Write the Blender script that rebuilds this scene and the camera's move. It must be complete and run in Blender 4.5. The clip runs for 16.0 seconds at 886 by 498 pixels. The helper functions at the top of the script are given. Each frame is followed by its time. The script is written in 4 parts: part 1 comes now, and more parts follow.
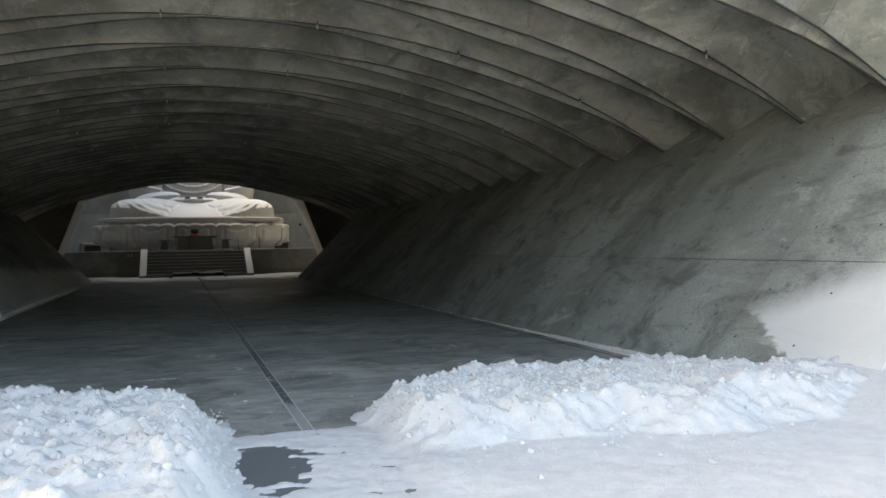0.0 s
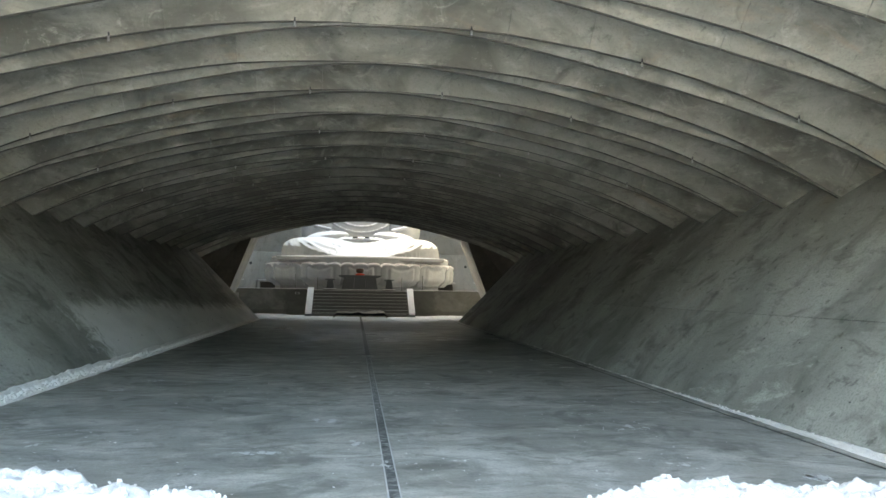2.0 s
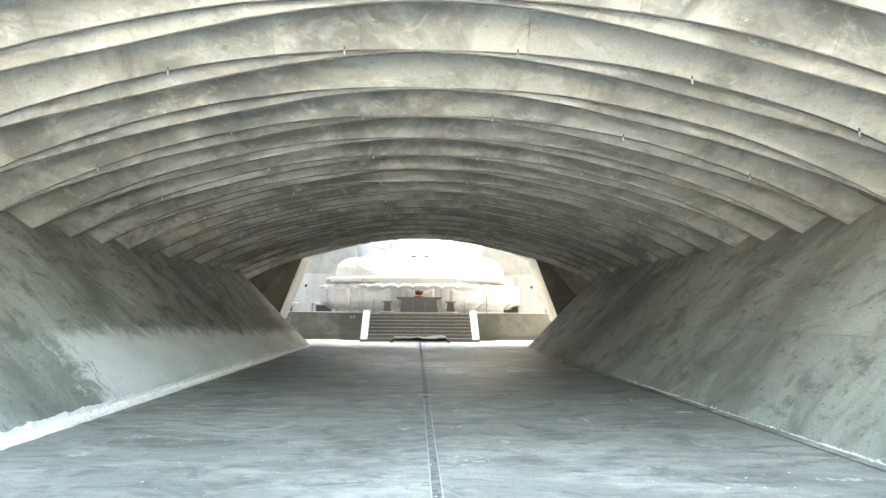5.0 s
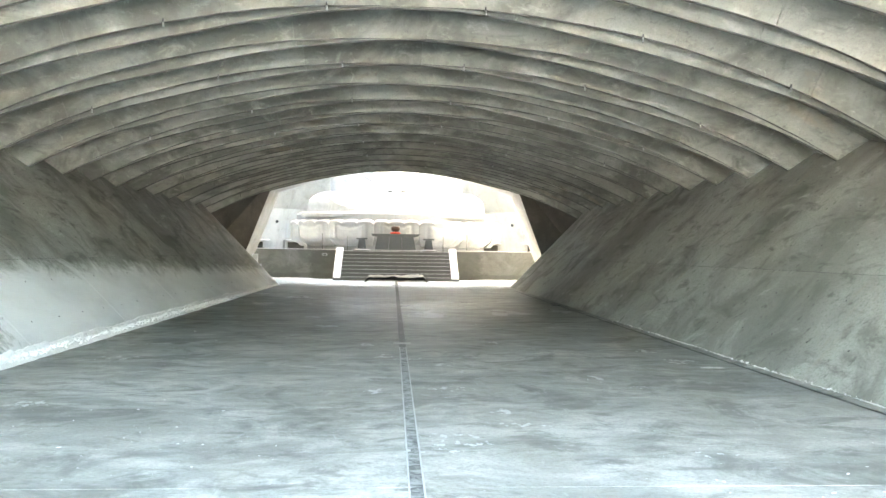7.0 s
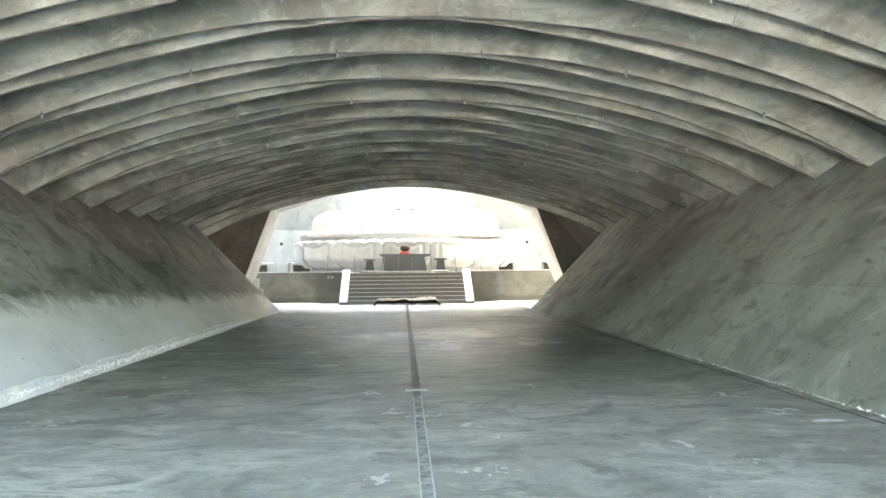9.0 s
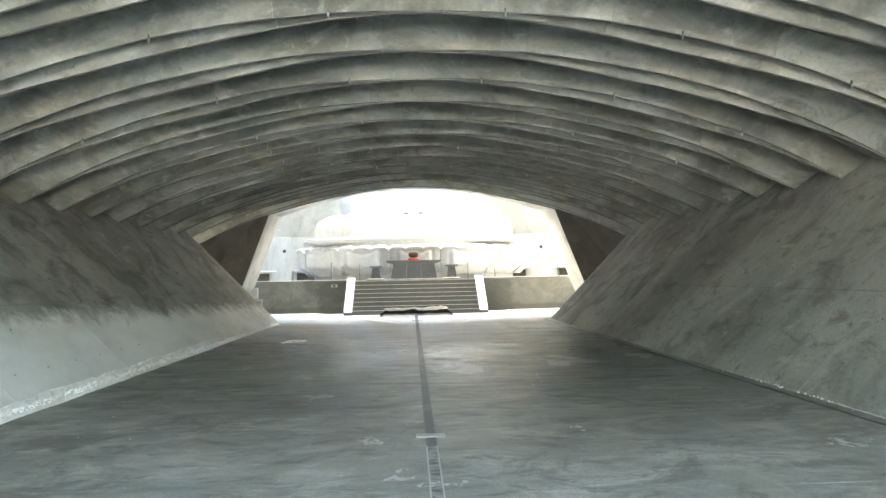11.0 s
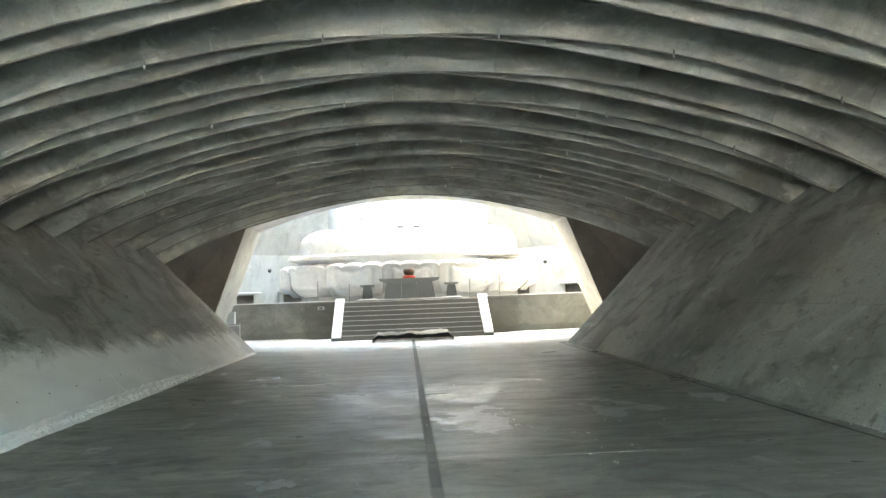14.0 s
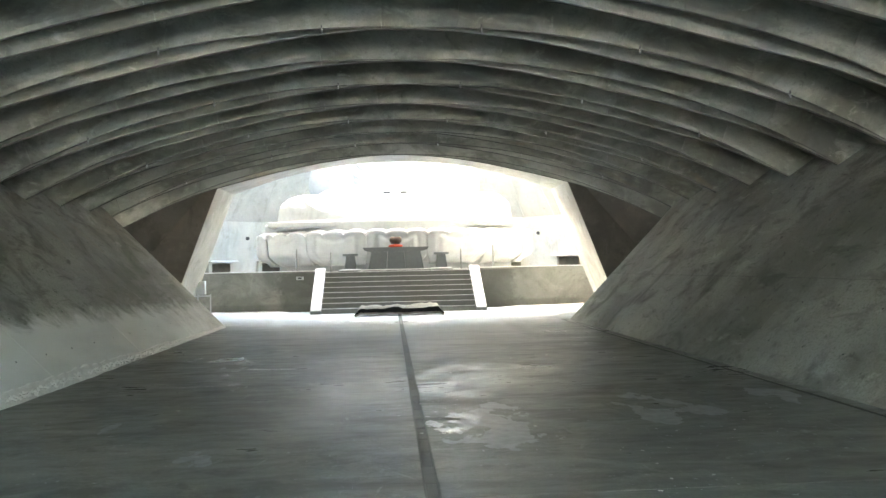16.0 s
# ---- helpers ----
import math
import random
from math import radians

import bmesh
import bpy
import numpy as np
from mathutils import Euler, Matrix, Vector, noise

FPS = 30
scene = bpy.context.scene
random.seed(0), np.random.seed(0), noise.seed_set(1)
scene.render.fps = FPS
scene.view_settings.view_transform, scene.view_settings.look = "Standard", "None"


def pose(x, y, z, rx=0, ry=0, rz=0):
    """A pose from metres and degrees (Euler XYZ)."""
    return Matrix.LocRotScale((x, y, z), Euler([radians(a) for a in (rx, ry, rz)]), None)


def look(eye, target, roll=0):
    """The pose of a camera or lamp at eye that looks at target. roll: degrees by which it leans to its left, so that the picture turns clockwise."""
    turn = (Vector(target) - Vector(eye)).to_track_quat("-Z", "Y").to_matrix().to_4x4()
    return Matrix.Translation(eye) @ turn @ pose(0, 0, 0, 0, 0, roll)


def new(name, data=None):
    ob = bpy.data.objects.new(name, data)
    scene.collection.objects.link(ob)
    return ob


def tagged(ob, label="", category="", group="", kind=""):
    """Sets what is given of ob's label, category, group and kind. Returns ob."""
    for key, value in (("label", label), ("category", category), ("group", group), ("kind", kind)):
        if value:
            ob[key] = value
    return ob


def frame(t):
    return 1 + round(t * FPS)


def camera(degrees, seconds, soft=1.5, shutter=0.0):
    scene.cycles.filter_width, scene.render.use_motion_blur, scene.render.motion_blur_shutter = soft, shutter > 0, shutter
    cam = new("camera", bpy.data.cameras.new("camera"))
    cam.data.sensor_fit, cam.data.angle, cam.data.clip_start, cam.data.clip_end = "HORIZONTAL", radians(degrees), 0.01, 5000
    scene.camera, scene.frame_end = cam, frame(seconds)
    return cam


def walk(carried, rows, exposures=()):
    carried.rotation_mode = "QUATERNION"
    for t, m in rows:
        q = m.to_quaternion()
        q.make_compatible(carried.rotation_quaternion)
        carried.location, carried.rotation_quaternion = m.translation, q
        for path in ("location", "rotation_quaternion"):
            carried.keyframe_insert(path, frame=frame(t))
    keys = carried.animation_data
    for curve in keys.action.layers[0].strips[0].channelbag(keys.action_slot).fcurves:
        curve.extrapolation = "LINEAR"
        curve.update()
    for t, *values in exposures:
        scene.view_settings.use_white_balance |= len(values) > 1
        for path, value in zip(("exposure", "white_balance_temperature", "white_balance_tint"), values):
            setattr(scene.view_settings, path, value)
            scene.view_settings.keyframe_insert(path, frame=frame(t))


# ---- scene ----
cam = camera(59.4, 16.0)
METRES, EYE, TURN, SIDE = 19.754, 1.6, -18.80, -1.048
ROWS = [
    (0.0, 0.0, 0.0, 0.0, -0.0, -0.27, 1.01),
    (0.5, 0.0002, 0.0296, 0.0032, 3.37, 1.98, 0.23),
    (1.0, 0.0013, 0.0601, 0.0039, 5.73, 2.03, -0.21),
    (1.5, 0.003, 0.09, 0.0051, 9.2, 1.95, -0.57),
    (2.0, -0.0032, 0.1186, 0.0029, 12.34, 2.99, -0.88),
    (2.5, -0.0092, 0.1491, 0.0018, 12.81, 3.37, -1.28),
    (3.0, -0.0173, 0.1794, 0.0036, 14.23, 4.18, -0.91),
    (3.5, -0.027, 0.2071, 0.0033, 14.47, 4.11, -0.43),
    (4.0, -0.0366, 0.2379, 0.0032, 16.15, 4.09, 0.01),
    (4.2, -0.0404, 0.2496, 0.0031, 16.40, 4.23, -0.07),
    (6.3, -0.0801, 0.3728, 0.0025, 17.13, 4.70, -0.50),
    (6.5, -0.0839, 0.3845, 0.0024, 16.83, 3.35, -0.4),
    (7.0, -0.0945, 0.4139, -0.0014, 15.12, 0.15, -0.82),
    (7.5, -0.1046, 0.4448, -0.0025, 14.95, -0.19, -1.0),
    (8.0, -0.1153, 0.4761, -0.0009, 15.5, 0.64, -0.53),
    (8.5, -0.127, 0.5056, 0.0013, 15.32, 1.6, -0.09),
    (9.0, -0.1357, 0.5373, 0.001, 15.87, 1.55, 0.56),
    (9.2, -0.1397, 0.5492, 0.0011, 16.17, 1.65, 0.53),
    (11.3, -0.1822, 0.6737, 0.0023, 16.66, 2.22, 1.44),
    (11.5, -0.1862, 0.6856, 0.0024, 16.97, 2.41, 1.89),
    (12.0, -0.1985, 0.7141, 0.0018, 16.87, 2.95, 1.87),
    (12.5, -0.2064, 0.7436, -0.0003, 16.61, 2.7, 1.89),
    (13.0, -0.2168, 0.7729, 0.0011, 16.85, 3.05, 1.76),
    (13.5, -0.2282, 0.8008, 0.0025, 16.21, 3.14, 1.98),
    (14.0, -0.2384, 0.8318, 0.0039, 16.1, 3.39, 2.05),
    (14.5, -0.2511, 0.861, 0.0038, 15.84, 3.69, 1.75),
    (15.0, -0.2598, 0.8913, 0.0012, 15.23, 3.15, 1.38),
    (15.5, -0.2704, 0.9209, 0.0013, 15.22, 2.29, 1.23),
    (16.0, -0.2822, 0.9512, 0.0017, 14.97, 1.31, 1.26),
]
EXPOSURES = [(0.0, 2.28, 7600, 7), (0.5, 2.8, 7600, 6), (1.0, 3.11, 7600, 5.5), (1.5, 3.1, 7600, 3), (2.0, 3.66, 7600, 3), (2.5, 4.18, 7700, 4), (3.0, 4.78, 7800, 6), (3.5, 5.3, 7800, 6), (4.0, 5.56, 7700, 5.5), (6.5, 6.23, 7750, 5.5), (8.0, 6.2, 7700, 5), (9.0, 6.25, 7650, 4.5), (12.5, 6.17, 7550, 3), (16.0, 6.13, 7480, 3)]
walk(cam, [(t, pose(SIDE, 0, EYE, 0, 0, TURN) @ pose(METRES * x, METRES * y, METRES * z, 90 + pitch, roll, yaw)) for t, x, y, z, yaw, pitch, roll in ROWS], EXPOSURES)

# ---- world and sun ----
SUN_ELEVATION, SUN_AZIMUTH = 27.0, 299.0
world = bpy.data.worlds.new("winter_sky")
scene.world = world
world.use_nodes = True
wn = world.node_tree.nodes
sky = wn.new("ShaderNodeTexSky")
sky.sky_type = "NISHITA"
sky.sun_disc = False
sky.sun_elevation = radians(SUN_ELEVATION)
sky.sun_rotation = radians(SUN_AZIMUTH)
sky.air_density, sky.dust_density, sky.ozone_density = 1.0, 4.0, 0.6
wn["Background"].inputs["Strength"].default_value = 0.15
world.node_tree.links.new(sky.outputs["Color"], wn["Background"].inputs["Color"])
sun = new("sun", bpy.data.lights.new("sun", "SUN"))
sun.data.energy, sun.data.angle, sun.data.color = 2.0, radians(3), (1.0, 0.97, 0.93)
az, el = radians(SUN_AZIMUTH), radians(SUN_ELEVATION)
sun.matrix_world = look((50 * math.sin(az) * math.cos(el), 50 + 50 * math.cos(az) * math.cos(el), 50 * math.sin(el)), (0, 50, 0))


# ---- materials ----
def material(name, rough=0.8, metal=0.0, spec=0.5):
    m = bpy.data.materials.new(name)
    m.use_nodes = True
    b = m.node_tree.nodes["Principled BSDF"]
    b.inputs["Roughness"].default_value = rough
    b.inputs["Metallic"].default_value = metal
    b.inputs["Specular IOR Level"].default_value = spec
    return m, m.node_tree, b


def put(tree, a, socket_in):
    if hasattr(a, "is_output"):
        tree.links.new(a, socket_in)
    else:
        socket_in.default_value = a


def coords(tree, scale=(1, 1, 1), shift=(0, 0, 0)):
    g = tree.nodes.new("ShaderNodeNewGeometry")
    mp = tree.nodes.new("ShaderNodeMapping")
    mp.inputs["Scale"].default_value = scale
    mp.inputs["Location"].default_value = shift
    tree.links.new(g.outputs["Position"], mp.inputs["Vector"])
    return mp.outputs["Vector"]


def noise_tex(tree, vec, scale, detail=6, rough=0.55, distort=0.0):
    n = tree.nodes.new("ShaderNodeTexNoise")
    n.inputs["Scale"].default_value, n.inputs["Detail"].default_value = scale, detail
    n.inputs["Roughness"].default_value, n.inputs["Distortion"].default_value = rough, distort
    tree.links.new(vec, n.inputs["Vector"])
    return n.outputs["Fac"]


def ramp(tree, fac, lo, hi, a=0.0, b=1.0):
    n = tree.nodes.new("ShaderNodeMapRange")
    n.interpolation_type = "SMOOTHSTEP"
    for k, v in zip(("From Min", "From Max", "To Min", "To Max"), (lo, hi, a, b)):
        n.inputs[k].default_value = v
    put(tree, fac, n.inputs["Value"])
    return n.outputs["Result"]


def calc(tree, op, a, b=0.0):
    n = tree.nodes.new("ShaderNodeMath")
    n.operation = op
    put(tree, a, n.inputs[0])
    put(tree, b, n.inputs[1])
    return n.outputs[0]


def blend(tree, fac, a, b, mode="MIX"):
    n = tree.nodes.new("ShaderNodeMix")
    n.data_type, n.blend_type = "RGBA", mode
    put(tree, fac, n.inputs[0])
    for v, s in ((a, n.inputs[6]), (b, n.inputs[7])):
        put(tree, (*v, 1.0) if isinstance(v, tuple) else v, s)
    return n.outputs[2]


def bump(tree, bsdf, height, strength, distance=0.02, under=None):
    n = tree.nodes.new("ShaderNodeBump")
    n.inputs["Strength"].default_value, n.inputs["Distance"].default_value = strength, distance
    tree.links.new(height, n.inputs["Height"])
    if under is not None:
        tree.links.new(under, n.inputs["Normal"])
    tree.links.new(n.outputs["Normal"], bsdf.inputs["Normal"])
    return n.outputs["Normal"]


def axis(tree, which):
    g = tree.nodes.new("ShaderNodeNewGeometry")
    s = tree.nodes.new("ShaderNodeSeparateXYZ")
    tree.links.new(g.outputs[which], s.inputs[0])
    return s.outputs


def concrete(name, base, dark, light, stain=(1, 1, 1), shift=(0, 0, 0), vary="Object", frost=None, rust=0.0, rough=0.8, spread=(0.92, 1.06), vein_amount=0.25, damp=None):
    m, t, b = material(name, rough, spec=0.3)
    big = noise_tex(t, coords(t, stain, shift), 0.6, 5, 0.62, 0.8)
    cloud = noise_tex(t, coords(t, stain, shift), 1.7, 8, 0.68, 0.7)
    vein = noise_tex(t, coords(t, stain, tuple(v + 11 for v in shift)), 2.6, 9, 0.72, 1.3)
    fine = noise_tex(t, coords(t), 30, 6, 0.75)
    blot = noise_tex(t, coords(t, (1, 1, 1), shift), 7, 7, 0.72, 0.5)
    c = blend(t, ramp(t, big, 0.38, 0.60), dark, base)
    c = blend(t, ramp(t, cloud, 0.47, 0.27, 0.0, 0.85), c, tuple(0.72 * v for v in dark))
    c = blend(t, ramp(t, cloud, 0.53, 0.74, 0.0, 0.75), c, light)
    c = blend(t, ramp(t, vein, 0.58, 0.72, 0.0, vein_amount), c, tuple(min(0.75, 1.12 * v) for v in light))
    c = blend(t, ramp(t, blot, 0.44, 0.30, 0.0, 0.55), c, tuple(0.6 * v for v in dark))
    c = blend(t, ramp(t, blot, 0.56, 0.72, 0.0, 0.35), c, light)
    c = blend(t, ramp(t, fine, 0.45, 0.70, 0.0, 0.5), c, tuple(0.55 * v for v in base))
    if rust:
        r = noise_tex(t, coords(t, (0.6, 1.6, 0.6), (3, 7, 1)), 0.8, 5, 0.65, 0.5)
        c = blend(t, ramp(t, r, 0.60, 0.74, 0.0, rust), c, (0.34, 0.25, 0.16))
    if damp:
        # seepage stain beside the steps, and a darker band along the foot
        p = axis(t, "Position")
        away = calc(t, "ADD", calc(t, "ABSOLUTE", p[0]), calc(t, "MULTIPLY", calc(t, "SUBTRACT", blot, 0.5), 0.7))
        c = blend(t, ramp(t, away, damp + 0.25, damp - 0.15, 0.0, 0.6), c, tuple(0.55 * v for v in dark))
        foot = calc(t, "ADD", p[2], calc(t, "MULTIPLY", calc(t, "SUBTRACT", cloud, 0.5), 0.3))
        c = blend(t, ramp(t, foot, 0.34, 0.24, 0.0, 0.45), c, tuple(0.6 * v for v in dark))
    n = t.nodes.new("ShaderNodeObjectInfo" if vary == "Object" else "ShaderNodeNewGeometry")
    rnd = n.outputs["Random" if vary == "Object" else "Random Per Island"]
    v = ramp(t, rnd, 0.0, 1.0, *spread)
    h = t.nodes.new("ShaderNodeHueSaturation")
    t.links.new(v, h.inputs["Value"])
    t.links.new(c, h.inputs["Color"])
    c = h.outputs["Color"]
    if frost is not None:
        c = blend(t, frost(t), c, (0.84, 0.84, 0.845))
    t.links.new(c, b.inputs["Base Color"])
    bump(t, b, calc(t, "ADD", calc(t, "MULTIPLY", fine, 0.3), blot), 0.30, 0.02)
    return m


def wall_concrete(name, base, dark, light, shift, frost):
    """Weathered leaning wall: broad soft patches, seepage down the slope, pale brushed smears."""
    m, t, b = material(name, 0.8, spec=0.3)
    wide = noise_tex(t, coords(t, (0.5, 0.8, 0.5), shift), 0.42, 4, 0.5, 0.4)
    patch = noise_tex(t, coords(t, (0.9, 0.8, 0.9), shift), 1.0, 9, 0.64, 0.6)
    drip = noise_tex(t, coords(t, (0.25, 1.1, 0.25), shift), 0.9, 7, 0.62, 0.5)
    where = noise_tex(t, coords(t, (0.6, 0.5, 0.6), tuple(v + 21 for v in shift)), 0.7, 5, 0.6, 0.3)
    smear = noise_tex(t, coords(t, (1.5, 0.55, 1.5), tuple(v + 5 for v in shift)), 1.7, 9, 0.70, 0.5)
    spot = noise_tex(t, coords(t, (1, 1, 1), shift), 5.5, 6, 0.65)
    fine = noise_tex(t, coords(t), 32, 6, 0.75)
    c = blend(t, ramp(t, wide, 0.36, 0.62), tuple(0.5 * (u + v) for u, v in zip(base, dark)), tuple(0.5 * (u + v) for u, v in zip(base, light)))
    c = blend(t, ramp(t, patch, 0.50, 0.34, 0.0, 0.8), c, dark)
    c = blend(t, ramp(t, patch, 0.55, 0.72, 0.0, 0.7), c, light)
    c = blend(t, calc(t, "MULTIPLY", ramp(t, drip, 0.52, 0.38), ramp(t, where, 0.46, 0.62, 0.0, 0.35)), c, tuple(0.62 * v for v in dark))
    c = blend(t, calc(t, "MULTIPLY", ramp(t, smear, 0.55, 0.70), ramp(t, where, 0.56, 0.40, 0.1, 0.75)), c, tuple(1.15 * v for v in light))
    c = blend(t, ramp(t, smear, 0.46, 0.32, 0.0, 0.7), c, tuple(0.7 * v for v in dark))
    c = blend(t, ramp(t, spot, 0.42, 0.30, 0.0, 0.6), c, tuple(0.5 * v for v in dark))
    c = blend(t, ramp(t, fine, 0.45, 0.68, 0.0, 0.65), c, tuple(0.5 * v for v in base))
    r = noise_tex(t, coords(t, (0.6, 1.6, 0.6), (3, 7, 1)), 0.8, 5, 0.65, 0.5)
    c = blend(t, ramp(t, r, 0.58, 0.74, 0.0, 0.22), c, (0.34, 0.26, 0.17))
    h = t.nodes.new("ShaderNodeHueSaturation")
    info = t.nodes.new("ShaderNodeObjectInfo")
    t.links.new(ramp(t, info.outputs["Random"], 0.0, 1.0, 0.93, 1.06), h.inputs["Value"])
    t.links.new(c, h.inputs["Color"])
    c = blend(t, frost(t), h.outputs["Color"], (0.84, 0.84, 0.845))
    t.links.new(c, b.inputs["Base Color"])
    bump(t, b, calc(t, "ADD", calc(t, "MULTIPLY", fine, 0.4), spot), 0.30, 0.02)
    return m


def wall_frost(t):
    """Wind-blown powder that sticks to the foot of the west wall."""
    p = axis(t, "Position")
    ragged = noise_tex(t, coords(t, (1.0, 0.9, 1.0)), 1.5, 8, 0.72, 0.9)
    n = calc(t, "MULTIPLY", calc(t, "SUBTRACT", ragged, 0.5), 1.3)
    top = calc(t, "ADD", calc(t, "ADD", p[2], calc(t, "MULTIPLY", n, 0.75)), calc(t, "MULTIPLY", calc(t, "SUBTRACT", p[1], 25.0), 0.024))
    low = ramp(t, top, 1.30, 0.92)
    start = ramp(t, calc(t, "ADD", p[1], calc(t, "MULTIPLY", n, 3.6)), 18.7, 19.4)
    end = ramp(t, calc(t, "ADD", p[1], calc(t, "MULTIPLY", n, 6.0)), 46.0, 38.0)
    film = noise_tex(t, coords(t, (1, 0.4, 1)), 1.1, 4, 0.5)
    cover = calc(t, "MULTIPLY", calc(t, "MULTIPLY", low, start), end)
    # powder whitened further in, making up for light missing there
    deep = ramp(t, p[1], 21.0, 31.0, 0.85, 1.08)
    return calc(t, "MULTIPLY", calc(t, "MULTIPLY", cover, deep), ramp(t, film, 0.25, 0.65, 0.64, 0.88))


def mouth_frost(t):
    """Powder plastered on the east wall beside the mouth."""
    p = axis(t, "Position")
    ragged = noise_tex(t, coords(t, (1.0, 0.9, 1.0)), 1.6, 8, 0.7, 0.8)
    n = calc(t, "MULTIPLY", calc(t, "SUBTRACT", ragged, 0.5), 1.2)
    slant = calc(t, "ADD", calc(t, "MULTIPLY", calc(t, "SUBTRACT", p[1], 6.6), 0.42), p[2])
    low = ramp(t, calc(t, "ADD", slant, calc(t, "MULTIPLY", n, 0.2)), 1.50, 0.95)
    near = ramp(t, calc(t, "SUBTRACT", calc(t, "ADD", p[1], calc(t, "MULTIPLY", n, 0.9)), calc(t, "MULTIPLY", p[2], 2.5)), 6.25, 6.10)
    return calc(t, "MULTIPLY", calc(t, "MULTIPLY", low, near), 0.85)


GREY, DARK, PALE = (0.275, 0.279, 0.256), (0.135, 0.139, 0.125), (0.42, 0.425, 0.397)
MAT_VAULT = concrete("vault_concrete", (0.252, 0.257, 0.229), (0.12, 0.123, 0.106), (0.385, 0.39, 0.353), (0.8, 1.3, 0.8), (0, 0, 0), "Island", rust=0.32, spread=(0.93, 1.05), vein_amount=0.6)
# same concrete on both walls; the east copy is lightened for the light it gets
MAT_WALL_R = wall_concrete("wall_concrete_east_lit", (0.315, 0.323, 0.297), (0.16, 0.165, 0.148), (0.465, 0.473, 0.443), (4, 9, 2), mouth_frost)
MAT_WALL_L = wall_concrete("wall_concrete_west", GREY, DARK, PALE, (14, 3, 5), wall_frost)
MAT_PORTAL = concrete("portal_concrete", (0.37, 0.364, 0.338), (0.28, 0.275, 0.252), (0.46, 0.453, 0.424), (1, 1, 0.6), (2, 2, 2))
MAT_ROTUNDA = concrete("rotunda_concrete", (0.47, 0.462, 0.427), (0.40, 0.393, 0.36), (0.53, 0.522, 0.487), (0.8, 0.8, 0.5), (7, 1, 3), spread=(0.97, 1.03))
# brownish concrete, darkened to carry the shade of pockets and recesses
MAT_SHADE_BROWN = concrete("shaded_brown_concrete", (0.085, 0.077, 0.066), (0.055, 0.05, 0.042), (0.12, 0.11, 0.096), (1, 1, 0.6), (6, 2, 8))
MAT_TERRACE_WALL = concrete("terrace_wall_concrete", (0.27, 0.27, 0.245), (0.17, 0.17, 0.152), (0.35, 0.35, 0.318), (0.7, 1, 0.7), (5, 5, 5), damp=4.55)
MAT_TERRACE = concrete("terrace_concrete", (0.26, 0.262, 0.24), (0.15, 0.152, 0.138), (0.35, 0.352, 0.32), (0.7, 1, 0.7), (5, 5, 5))


